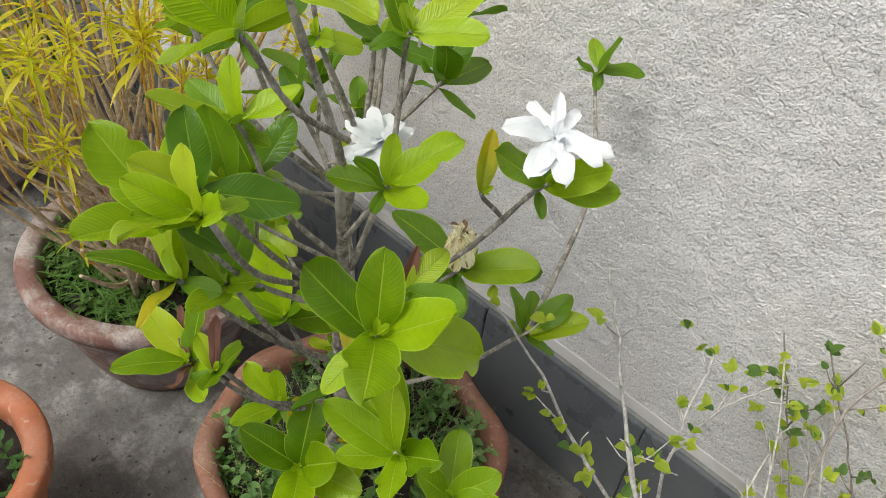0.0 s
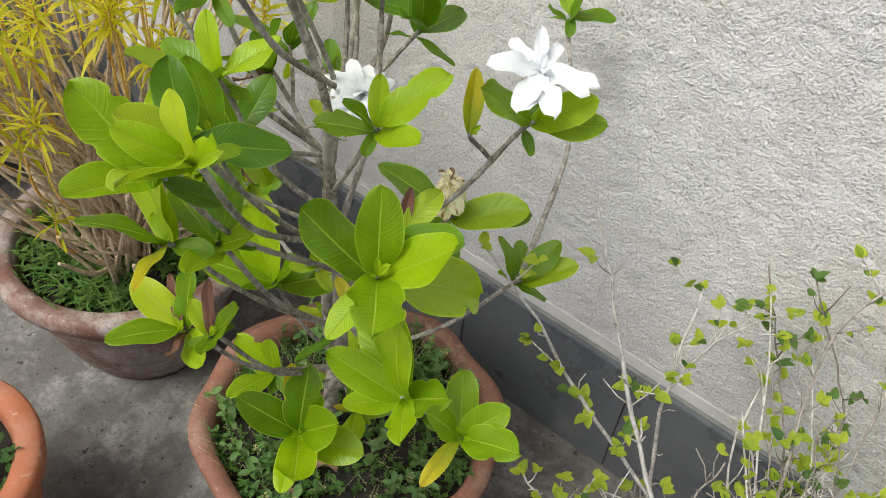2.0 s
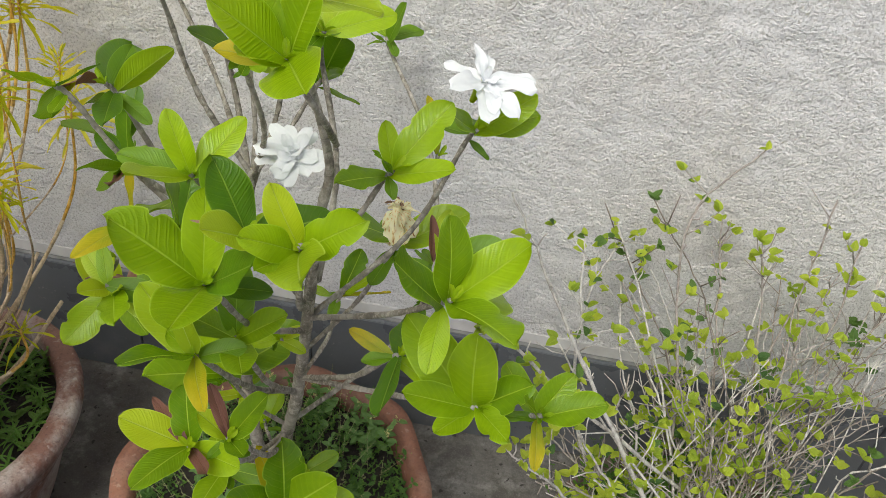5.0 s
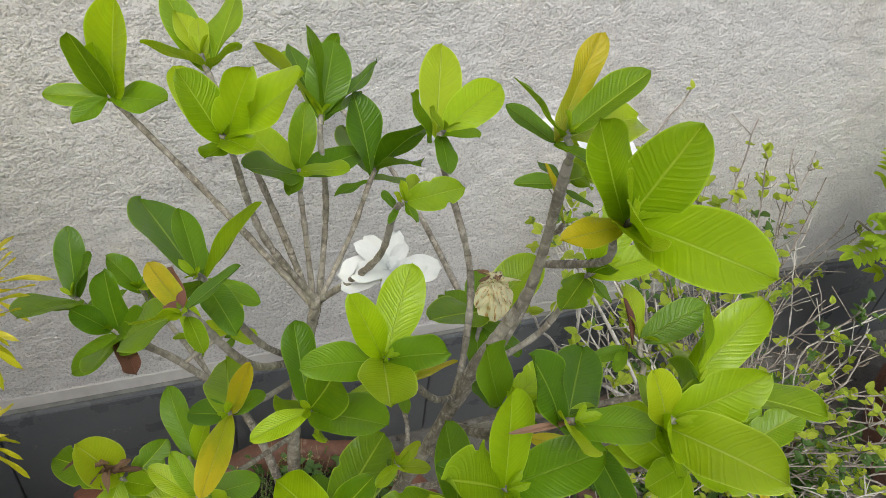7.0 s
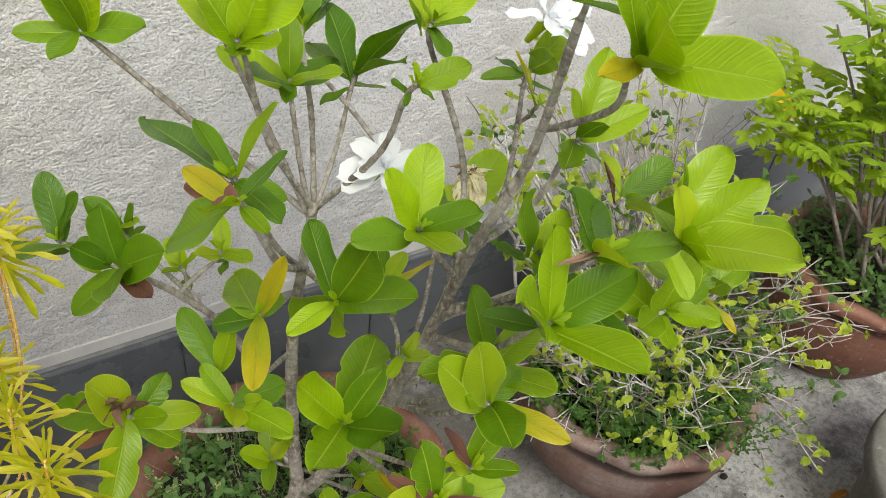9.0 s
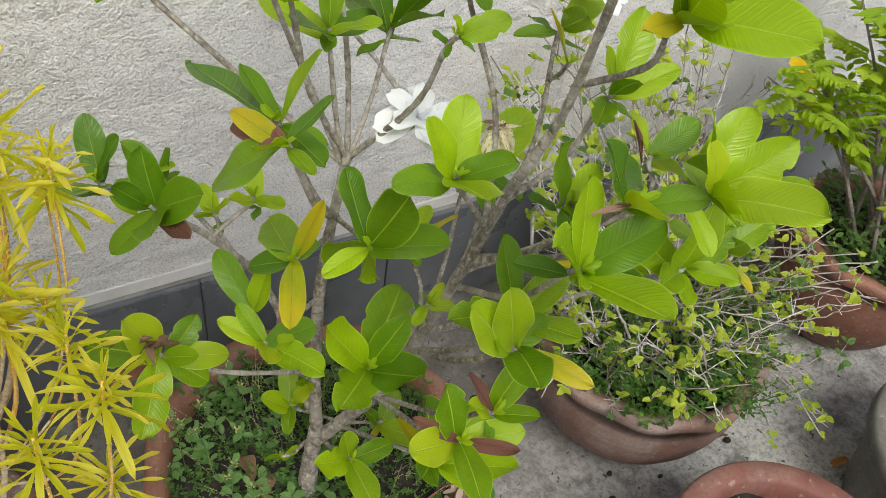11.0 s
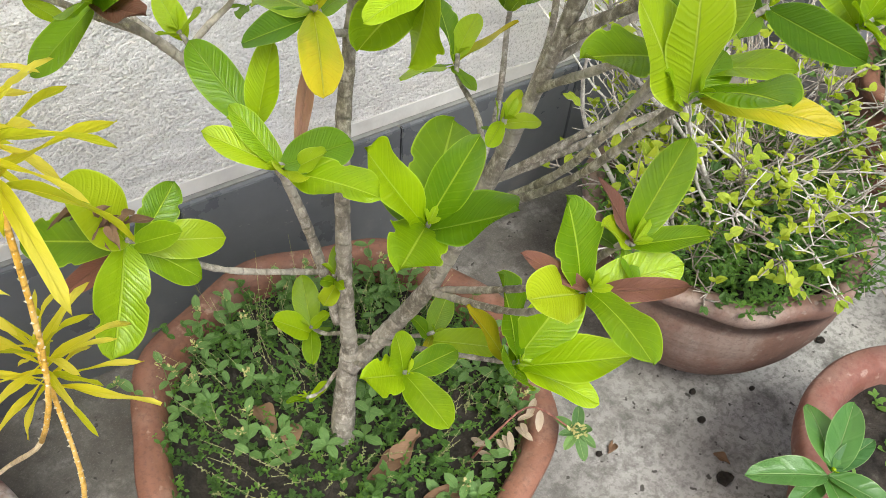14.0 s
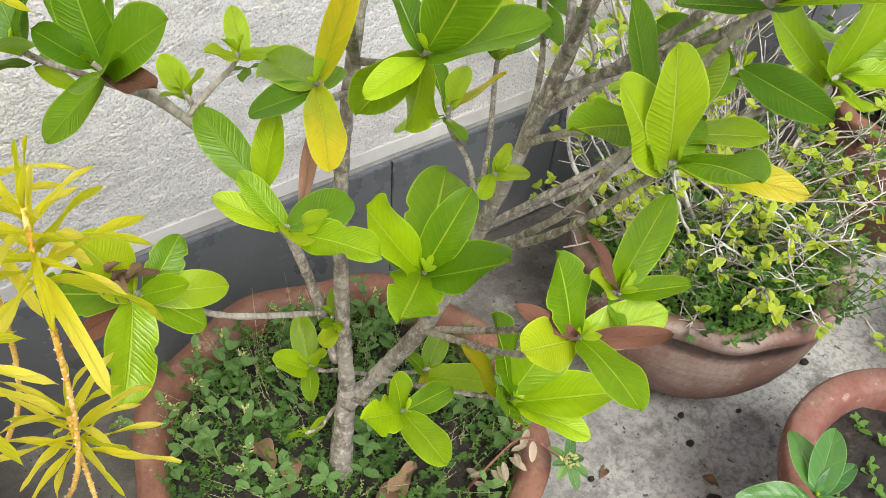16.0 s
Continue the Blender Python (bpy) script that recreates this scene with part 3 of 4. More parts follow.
def rosette(c, leaves, start=None):
    """A leafy shoot: its twig from the nearest lower stem, the whorl of leaves, and the young tip."""
    c = Vector(c)
    out = Vector((c.x - AXIS.x, c.y - AXIS.y, 0))
    out = out / max(out.length, 0.12)
    axis = (out * 0.55 + Vector((0, 0, 0.85))).normalized()
    green = [polar(az, el) for az, el, _, key in leaves if key not in "bn"]
    face = axis
    if len(green) > 2:
        face = (sum(green, Vector()) / len(green) + axis * 0.25 + Vector((0, -0.12, 0))).normalized()

    def cost(p):
        low = c.z - p.z
        return (c - p).length + max(0, 0.7 * Vector((c.x - p.x, c.y - p.y)).length - low) * 1.6 + max(0, 0.03 - low) * 12
    start = Vector(start) if start else min(STEM_POINTS, key=cost)
    span = (c - start).length
    mid = start.lerp(c, 0.5) + out * 0.012 * span / 0.2 + Vector((GRND.uniform(-1, 1), GRND.uniform(-1, 1), -0.3)) * 0.04 * span
    pts = [start, mid, c - (axis * 0.35 + (c - start).normalized()).normalized() * min(0.02, span * 0.2), c]
    thick = 0.0021 + 0.0046 * min(span, 0.35)
    shoot = child("branch", tube("branch", pts, thick, 0.0021, M_BARK, max(10, int(span * 170)), 8, 0.15, GRND.randrange(999)), gardenia)
    if span > 0.2:
        STEM_POINTS.extend(spline(pts, 16)[6:14])
    for az, el, length, key in leaves:
        d = polar(az, el)
        base = c - axis * GRND.uniform(0.0, 0.014)
        tip = c + d * length
        d = tip - base
        up = face + Vector((GRND.uniform(-0.1, 0.1), GRND.uniform(-0.1, 0.1), 0.12))
        child("leaf", LEAVES[key][GRND.randrange(6)], shoot, m=aim(base, d, up, d.length, GRND.uniform(0.98, 1.16)), label={"y": "yellowing leaf", "s": "narrow yellowing leaf", "b": "dry brown leaf", "n": "dry curled brown leaf"}.get(key, ""))
    if len(leaves) > 2:
        mean = sum(q[2] for q in leaves) / len(leaves)
        for _ in range(max(0, 6 - len(leaves))):
            turns = sorted(q[0] % 360 for q in leaves)
            gap, at = max(((turns[(i + 1) % len(turns)] - turns[i]) % 360 or 360, turns[i]) for i in range(len(turns)))
            az = at + gap * GRND.uniform(0.35, 0.65)
            leaves = leaves + [(az, 0, mean, "d")]
            d = polar(az, GRND.uniform(-30, 12))
            child("leaf", LEAVES[GRND.choice("ddm")][GRND.randrange(6)], shoot, m=aim(c - axis * GRND.uniform(0.008, 0.02), d, axis * 0.5 + Vector((GRND.uniform(-0.3, 0.3), GRND.uniform(-0.3, 0.3), 0.7)), mean * GRND.uniform(0.42, 0.68)))
    young = []
    for k in range(4):
        d = (axis * 1.2 + polar(GRND.uniform(0, 360), 0) * 0.75).normalized()
        young.append((leaf_data(0.36, 0.1, 0.5, 0.0, 5, 8, seed=k), aim(c, d, axis + polar(GRND.uniform(0, 360), 0) * 0.3, GRND.uniform(0.007, 0.019))))
    clump(young, M_LEAF["t"], "young_tip", shoot, "small folded young leaves", kind="")


rosette((-0.414, 0.213, 1.027), [(158, 60, 0.048, "l"), (-132, 32, 0.053, "m"), (-119, 6, 0.041, "m"), (-72, 21, 0.074, "l"), (-7, 38, 0.059, "m")], (-0.468, 0.398, 0.79))
rosette((-0.520, 0.247, 0.858), [(-60, 5, 0.067, "y"), (150, 75, 0.075, "l"), (162, 51, 0.075, "l"), (167, 37, 0.030, "m"), (-115, 34, 0.082, "m")], (-0.496, 0.435, 0.605))
rosette((-0.507, 0.265, 0.730), [(-47, 25, 0.046, "m"), (174, 42, 0.040, "l"), (18, 56, 0.072, "m"), (135, 56, 0.056, "b")], (-0.521, 0.462, 0.49))
rosette((-0.317, 0.295, 0.927), [(-142, 48, 0.085, "m"), (130, 77, 0.077, "m"), (23, 41, 0.080, "m"), (-50, 18, 0.091, "m"), (68, -33, 0.115, "m")], (-0.471, 0.403, 0.765))
rosette((-0.756, 0.513, 0.636), [(26, 16, 0.058, "m"), (-41, 21, 0.050, "m"), (-121, -27, 0.088, "m"), (-22, -47, 0.070, "m"), (-4, -23, 0.079, "l"), (-171, 70, 0.082, "l"), (141, -11, 0.083, "m"), (149, -46, 0.089, "b")], (-0.589, 0.526, 0.492))
rosette((-0.439, 0.272, 1.130), [(-64, 13, 0.080, "m"), (0, 69, 0.063, "m"), (161, 63, 0.069, "m"), (-135, 45, 0.071, "m"), (-112, 24, 0.049, "l"), (-169, 4, 0.047, "y")], HIGH_NODE)
rosette((-0.706, 0.670, 0.987), [(180, -2, 0.050, "m"), (-132, -18, 0.044, "d"), (-16, 75, 0.090, "m"), (-136, 69, 0.069, "m"), (-43, 9, 0.070, "d"), (-95, 79, 0.050, "m")], (-0.558, 0.497, 0.852))
rosette((-0.626, 0.474, 1.066), [(151, 59, 0.052, "m"), (-22, 44, 0.079, "m"), (-28, 67, 0.062, "m"), (-111, 15, 0.043, "m"), (-75, 22, 0.054, "m"), (111, 14, 0.069, "l")], (-0.557, 0.497, 0.860))
rosette((-0.282, 0.296, 0.804), [(155, 37, 0.105, "m"), (1, 43, 0.062, "m"), (-53, 12, 0.053, "m"), (-128, 5, 0.053, "m"), (-158, 24, 0.078, "m"), (-162, 84, 0.095, "m")], (-0.490, 0.428, 0.64))
rosette((-0.224, 0.300, 0.804), [(128, 4, 0.064, "m"), (-127, 53, 0.054, "m"), (56, 36, 0.047, "m"), (2, 28, 0.060, "m"), (-91, -17, 0.052, "y")])
rosette((-0.489, 0.353, 0.484), [(-138, 46, 0.099, "m"), (109, 69, 0.100, "m"), (10, 48, 0.093, "m"), (-45, 24, 0.105, "m"), (-59, -9, 0.079, "m"), (23, -2, 0.087, "m"), (143, 53, 0.089, "y")], (-0.560, 0.495, 0.40))
rosette((-0.629, 0.563, 1.075), [(-147, 30, 0.055, "m"), (108, 20, 0.062, "m"), (57, 16, 0.068, "m"), (-38, 27, 0.038, "m"), (108, 19, 0.043, "l"), (85, 22, 0.033, "l")], (-0.559, 0.497, 0.844))
rosette((-0.565, 0.534, 0.982), [(64, 63, 0.054, "m"), (28, -13, 0.070, "d"), (-139, 32, 0.072, "d"), (115, -4, 0.082, "m"), (-47, 23, 0.053, "m"), (-115, -8, 0.030, "d")], (-0.560, 0.497, 0.834))
rosette((-0.539, 0.568, 1.008), [(101, 19, 0.075, "d"), (69, 22, 0.075, "d"), (37, 13, 0.075, "d"), (33, -1, 0.049, "d"), (91, 42, 0.075, "d"), (136, 35, 0.078, "l")], (-0.558, 0.497, 0.849))
rosette((-0.496, 0.548, 0.963), [(109, 52, 0.067, "d"), (-54, 52, 0.091, "d"), (-68, 34, 0.068, "d"), (97, -10, 0.082, "m")], FORK)
rosette((-0.471, 0.468, 1.054), [(32, 8, 0.068, "m"), (-175, 52, 0.046, "m"), (75, 20, 0.078, "l"), (-178, 59, 0.025, "l"), (-102, -11, 0.042, "d"), (-60, 19, 0.035, "d")], NODE)
rosette((-0.518, 0.404, 1.048), [(-17, 21, 0.041, "m"), (59, -20, 0.042, "l"), (-177, 45, 0.012, "l"), (-85, -4, 0.021, "m")], FORK)
rosette((-0.462, 0.315, 1.159), [(176, 44, 0.049, "m"), (1, 39, 0.051, "m"), (54, 28, 0.063, "y"), (30, -19, 0.082, "l")])
rosette((-0.733, 0.552, 0.811), [(78, 74, 0.062, "d"), (179, 49, 0.045, "d"), (-52, 36, 0.080, "d"), (-180, -49, 0.065, "d"), (-100, 25, 0.080, "d"), (-75, 13, 0.077, "b")])
rosette((-0.768, 0.616, 0.798), [(83, 48, 0.066, "d"), (-16, 63, 0.062, "d"), (-119, 32, 0.088, "d")])
rosette((-0.588, 0.381, 0.871), [(-45, 23, 0.073, "d"), (92, 39, 0.069, "d"), (-73, 67, 0.091, "m"), (107, -53, 0.092, "m"), (76, -68, 0.085, "m")])
rosette((-0.460, 0.239, 1.007), [(149, 54, 0.059, "d"), (-37, 19, 0.050, "d"), (-117, 35, 0.051, "l"), (58, -17, 0.082, "d"), (-179, 5, 0.043, "n")], (-0.470, 0.402, 0.775))
rosette((-0.568, 0.396, 0.662), [(169, 60, 0.098, "m"), (5, 57, 0.076, "m"), (47, 6, 0.108, "m"), (-69, 39, 0.090, "d"), (-137, 25, 0.093, "m")], (-0.515, 0.455, 0.51))
rosette((-0.681, 0.387, 0.774), [(142, 24, 0.047, "l"), (115, 39, 0.044, "m"), (-56, 1, 0.063, "m"), (-31, 22, 0.029, "l"), (-105, 28, 0.041, "l"), (12, -13, 0.055, "d")])
rosette((-0.684, 0.421, 0.784), [(97, 17, 0.066, "d"), (15, 62, 0.050, "m")], (-0.681, 0.387, 0.766))
rosette((-0.649, 0.401, 0.860), [(-113, -6, 0.070, "y"), (-31, 71, 0.076, "s"), (84, -24, 0.089, "m"), (171, -82, 0.102, "n")])
rosette((-0.581, 0.393, 0.486), [(-169, 39, 0.068, "m"), (137, 77, 0.054, "m"), (9, -18, 0.062, "m"), (-93, 9, 0.071, "m")], (-0.578, 0.500, 0.37))
rosette((-0.592, 0.504, 0.512), [(56, 3, 0.035, "m"), (-133, 2, 0.040, "l"), (-91, 6, 0.021, "m"), (-167, 19, 0.018, "m")])
rosette((-0.593, 0.566, 0.365), [(72, 33, 0.057, "m"), (171, 38, 0.050, "m"), (-114, 0, 0.050, "m"), (-33, 49, 0.034, "m")])
rosette((-0.619, 0.531, 0.294), [(-25, 41, 0.035, "m"), (-171, 29, 0.030, "m")])
rosette((-0.499, 0.468, 0.404), [(40, 9, 0.050, "m"), (153, 47, 0.038, "m"), (-52, 5, 0.069, "m"), (-144, 6, 0.033, "y")])
rosette((-0.503, 0.404, 0.727), [(154, 64, 0.020, "m"), (-10, -19, 0.033, "l"), (-149, -7, 0.030, "m"), (31, 12, 0.030, "l")])
rosette((-0.463, 0.519, 0.699), [(81, 25, 0.060, "m"), (-4, 15, 0.060, "y"), (-174, -2, 0.060, "m"), (35, 16, 0.047, "m")])
rosette((-0.351, 0.587, 0.681), [(178, 46, 0.060, "d"), (128, 9, 0.060, "d"), (77, 32, 0.065, "d"), (50, 15, 0.070, "l"), (-22, 11, 0.048, "d"), (-122, 31, 0.037, "m")])
rosette((-0.487, 0.835, 0.878), [(-115, 22, 0.043, "d"), (49, -7, 0.060, "d"), (-60, -22, 0.037, "d"), (-16, 66, 0.058, "d"), (144, 19, 0.047, "m")])
rosette((-0.329, 0.508, 0.957), [(12, 38, 0.067, "m"), (26, 9, 0.064, "m"), (-115, 38, 0.076, "m")], (-0.471, 0.403, 0.765))
rosette((-0.392, 0.493, 0.816), [(31, 15, 0.078, "m"), (43, 2, 0.080, "m"), (-155, 27, 0.093, "m")], (-0.480, 0.415, 0.70))
rosette((-0.497, 0.234, 0.957), [(-158, 49, 0.089, "m"), (88, 73, 0.076, "m"), (-16, 40, 0.069, "d"), (-82, 20, 0.085, "m")], (-0.475, 0.408, 0.74))
rosette((-0.546, 0.334, 0.977), [(143, 60, 0.056, "m"), (60, 25, 0.067, "m"), (-174, 12, 0.060, "d"), (-105, 30, 0.081, "l"), (-38, 31, 0.049, "d")], NODE)
rosette((-0.383, 0.363, 0.995), [(128, 61, 0.041, "m"), (44, 42, 0.073, "m"), (-11, 18, 0.056, "m"), (-144, -2, 0.051, "m"), (-110, 46, 0.044, "m")], (-0.457, 0.385, 0.87))
rosette((-0.479, 0.280, 0.976), [(173, 68, 0.067, "d"), (-126, 17, 0.027, "m"), (29, 8, 0.044, "m")])
rosette((-0.496, 0.280, 0.852), [(174, 14, 0.070, "m"), (-64, 15, 0.058, "m"), (9, 35, 0.056, "m"), (104, 59, 0.075, "d")], (-0.496, 0.435, 0.605))
rosette((-0.361, 0.326, 0.819), [(-91, 3, 0.077, "d"), (158, 0, 0.056, "y"), (88, -8, 0.082, "d")], (-0.490, 0.428, 0.64))
rosette((-0.544, 0.257, 0.716), [(-173, 30, 0.070, "l"), (-107, 17, 0.076, "m"), (-17, 7, 0.061, "m"), (106, 62, 0.065, "m"), (150, 34, 0.058, "b"), (-47, 21, 0.058, "b")], (-0.521, 0.462, 0.49))
rosette((-0.359, 0.454, 0.955), [(127, 58, 0.056, "y")])
rosette((-0.656, 0.416, 0.997), [(35, 22, 0.067, "m"), (94, 5, 0.063, "d"), (106, -10, 0.115, "d")], (-0.567, 0.497, 0.784))
rosette((-0.668, 0.362, 1.021), [(-141, 30, 0.042, "m"), (14, 29, 0.045, "d"), (105, -13, 0.067, "y"), (134, -47, 0.085, "d"), (97, -27, 0.092, "b")], (-0.567, 0.497, 0.789))
rosette((-0.709, 0.640, 0.770), [(-40, 62, 0.045, "d"), (-62, 40, 0.042, "m"), (150, 50, 0.048, "d")])
rosette((-0.664, 0.600, 0.735), [(100, 40, 0.032, "m"), (-30, 45, 0.028, "l"), (-150, 20, 0.026, "m")])
rosette((-0.631, 0.557, 0.784), [(70, 35, 0.036, "m"), (-60, 15, 0.042, "m"), (-160, 25, 0.034, "l")])
rosette((-0.336, 0.344, 0.927), [(88, 22, 0.048, "l"), (119, 45, 0.037, "b"), (8, 18, 0.059, "d")])


withered = thing("withered_tuft", "shrivelled dark brown leaf tuft on a low shoot", "dry leaves", (-0.768, 0.520, 0.655), group="fallen leaves")
WI = random.Random(77)
for k in range(16):
    child("leaf", leaf_mesh("leaf", M_DRY, width=WI.uniform(0.22, 0.5), droop=WI.uniform(0.3, 0.9), fold=0.9, ripple=0.0, nu=5, nv=10, wide=0.5, tipped=0.6, edge=0.16, seed=k, twist=0.5), withered, m=aim(Vector((-0.768, 0.518, 0.652)) + Vector((WI.uniform(-1, 1), WI.uniform(-1, 1), WI.uniform(0, 1))) * 0.009, polar(k * 137.5, WI.uniform(15, 85)), (0, 0, 1), WI.uniform(0.014, 0.030)))


def flower(name, label, c, face, seed, material, outer, inner=((2, 0.036, 25), (3, 0.02, 60)), curl=0.3, wide=(0.30, 0.44)):
    """A double flower: outer petals given by heading, rise and length, smaller ones inside, on a short calyx."""
    ob = thing(name, label, "flower", c, group="gardenia flowers")
    c, f = Vector(c), Vector(face).normalized()
    a = f.orthogonal().normalized()
    b = f.cross(a)
    rnd = random.Random(seed)
    rays = [(polar(az, el), length) for az, el, length in outer]
    for n, size, el in inner:
        off = rnd.uniform(0, 6.28)
        for k in range(n):
            g = off + 2 * math.pi * k / n + rnd.uniform(-0.25, 0.25)
            e = radians(el + rnd.uniform(-14, 14))
            rays.append(((a * math.cos(g) + b * math.sin(g)) * math.cos(e) + f * math.sin(e), size * rnd.uniform(0.85, 1.15)))
    for d, length in rays:
        me = leaf_mesh("petal", material, chord=True, width=rnd.uniform(*wide), droop=curl * rnd.uniform(0.2, 1.5), fold=rnd.uniform(-0.1, 0.3), ripple=0.0, nu=7, nv=12, wide=0.62, tipped=0.42, edge=rnd.uniform(0.03, 0.09), seed=rnd.randrange(99))
        child("petal", me, ob, m=aim(c - f * 0.004, d + f * 0.12, f, length))
    child("calyx", tube("calyx", [c - f * 0.034, c - f * 0.02, c - f * 0.007], 0.003, 0.006, M_LEAF["l"], 8, 8, 0), ob, "green calyx")
    return ob


flower("gardenia_flower", "fully open white gardenia flower with spreading petals", (-0.328, 0.4995, 1.015), (0.3, -0.35, 0.85), 3, M_PETAL,
       [(-125, 9, 0.05), (163, 5, 0.042), (93, 14, 0.034), (27, -9, 0.052), (1, -3, 0.05), (-37, -23, 0.05), (-67, -16, 0.043), (-75, -21, 0.05)])
flower("gardenia_flower", "white gardenia flower half hidden among stems", (-0.503, 0.471, 0.919), (0.05, -0.45, 0.8), 8, M_PETAL,
       [(171, -8, 0.042), (119, 23, 0.034), (72, 4, 0.038), (-18, 1, 0.044), (-48, -17, 0.036), (-86, -16, 0.046), (-100, -7, 0.045), (180, -23, 0.043)], ((5, 0.036, 25), (4, 0.026, 50), (3, 0.018, 70)), 0.45, (0.42, 0.62))
flower("wilted_flower", "withered gardenia flower, cream petals under a brown crown", (-0.396, 0.485, 0.864), (0.05, -0.25, 0.95), 12, M_WILT,
       [(-170, -58, 0.030), (-125, -76, 0.042), (-65, -74, 0.040), (-15, -58, 0.034), (55, -60, 0.030), (130, -58, 0.030), (-95, -66, 0.038)], ((7, 0.015, -15), (6, 0.012, 20)), 0.5, (0.42, 0.6))
crown = thing("wilted_flower", "ragged brown and yellow crown of the withered gardenia flower", "flower", (-0.396, 0.485, 0.866), group="gardenia flowers")
for k in range(12):
    child("petal", leaf_mesh("petal", M_WILT if k % 3 else M_DRY, width=WI.uniform(0.25, 0.5), droop=WI.uniform(0.2, 1.0), fold=0.6, ripple=0.0, nu=5, nv=8, wide=0.5, tipped=0.6, edge=0.14, seed=k, twist=0.5), crown, m=aim(Vector((-0.396, 0.484, 0.864)), polar(k * 137.5, WI.uniform(-25, 60)), (0, 0, 1), WI.uniform(0.010, 0.019)))

# ---- croton ----
croton = thing("croton_shrub", "narrow-leaved yellow croton with tan canes", "shrub", (CP.x, CP.y, 0.24))
CR = random.Random(11)
CROTON_LEAF = [leaf_data(0.062 + 0.014 * (k % 3), 0.10 + 0.24 * (k % 3), 0.3, 0.0, 3, 11, wide=0.6, tipped=0.28, edge=0.035, seed=k) for k in range(5)]
CROTON_MESH = [[mesh_of("leaf", v, f, m, uv) for v, f, uv in CROTON_LEAF] for m in (M_CROTON, M_CROTON_G)]

SCAR = ([Vector(q) for q in ((0.5, 0, 0), (-0.5, 0, 0), (0, 0, 0.5), (0, 0, -0.5), (0, 0.8, 0))], [(0, 2, 4), (2, 1, 4), (1, 3, 4), (3, 0, 4)], [(0, 0)] * 5)


def cane(tip, leaves, near, length=0.040, lean=None):
    tip = Vector(tip)
    base = Vector((CP.x + CR.uniform(-0.08, 0.08), CP.y + CR.uniform(-0.08, 0.08), 0.22))
    mid = base.lerp(tip, 0.5) + Vector((CR.uniform(-0.04, 0.04), CR.uniform(-0.04, 0.04), -0.02))
    mid.x += (tip.x - base.x) * 0.12
    neck = base.lerp(tip, 0.78) + Vector((CR.uniform(-0.015, 0.015), CR.uniform(-0.015, 0.015), -0.02))
    neck.x, neck.y = tip.x * 0.7 + neck.x * 0.3, tip.y * 0.7 + neck.y * 0.3
    body = spline([base, mid, neck, tip], 24)
    v, f, uv = tube_data(body[:15], CR.uniform(0.0015, 0.0019) if near else CR.uniform(0.003, 0.0055), 0.0013 if near else 0.0024, 7, 0.12, CR)
    shoot = child("cane", mesh_of("cane", v, f, M_CANE, uv), croton)
    v, f, uv = tube_data(body[14:], 0.0013 if near else 0.0024, 0.0011 if near else 0.0014, 7, 0.12, CR)
    child("cane_top", mesh_of("cane_top", v, f, M_CANE_O, uv), shoot, "orange knobbly upper cane")
    if near:
        bumps = []
        for k in range(70):
            q = body[14 + k // 10].lerp(body[15 + k // 10], (k % 10) / 10)
            d = polar(k * 137.5, CR.uniform(10, 40))
            bumps.append((SCAR, aim(q + d * 0.0010, d, (0, 0, 1), CR.uniform(0.0010, 0.0018))))
        clump(bumps, M_SCAR, "scarred_bark", shoot, "pale raised leaf scars")
    items = []
    for k in range(leaves):
        s = k / leaves
        b = tip - (tip - body[-3]) * (s * 0.8)
        d = polar(k * 137.5 + CR.uniform(-15, 15), 72 - 95 * s + CR.uniform(-14, 14))
        m = aim(b, d, Vector((0, 0, 1)) + d * 0.1, length * CR.uniform(0.7, 1.25) * (0.6 + 0.5 * s), CR.uniform(0.75, 1.2) * (1.3 if near else 1.0))
        g = 0 if CR.random() < 0.62 else 1
        if near:
            child("leaf", CROTON_MESH[g][CR.randrange(5)], shoot, m=m)
        else:
            items.append((CROTON_LEAF[CR.randrange(5)], m))
    if items:
        clump(items, M_CROTON if CR.random() < 0.6 else M_CROTON_G, "leaf_head", shoot, "yellow narrow leaves in a tuft", kind="stuff")


for tip in ((-0.808, 0.444, 0.982), (-0.817, 0.279, 0.943), (-0.861, 0.262, 0.933), (-0.83, 0.296, 0.814), (-0.829, 0.327, 0.937), (-0.813, 0.482, 0.945), (-0.86, 0.658, 0.867), (-0.839, 0.463, 0.825),
            (-0.89, 0.40, 0.92), (-0.905, 0.26, 0.87), (-0.93, 0.33, 1.0), (-0.88, 0.36, 1.03), (-0.87, 0.52, 0.99)):
    cane(tip, 28, True, 0.040)
for k in range(72):
    a, q = CR.uniform(0, 6.28), CR.uniform(0.12, 1) ** 0.55
    cane((-1.20 + 0.40 * q * math.cos(a), 0.50 + 0.34 * q * math.sin(a), CR.uniform(0.80, 1.20)), 24, False, 0.062)
for k in range(30):
    cane((CR.uniform(-1.4, -0.98), CR.uniform(0.24, 0.42), CR.uniform(0.68, 1.10)), 22, False, 0.056)
for tip in ((-1.06, 0.579, 0.508), (-1.02, 0.36, 0.50), (-0.95, 0.56, 0.47), (-1.2, 0.32, 0.55), (-1.0, 0.66, 0.62)):
    cane(tip, 16, False, 0.05)
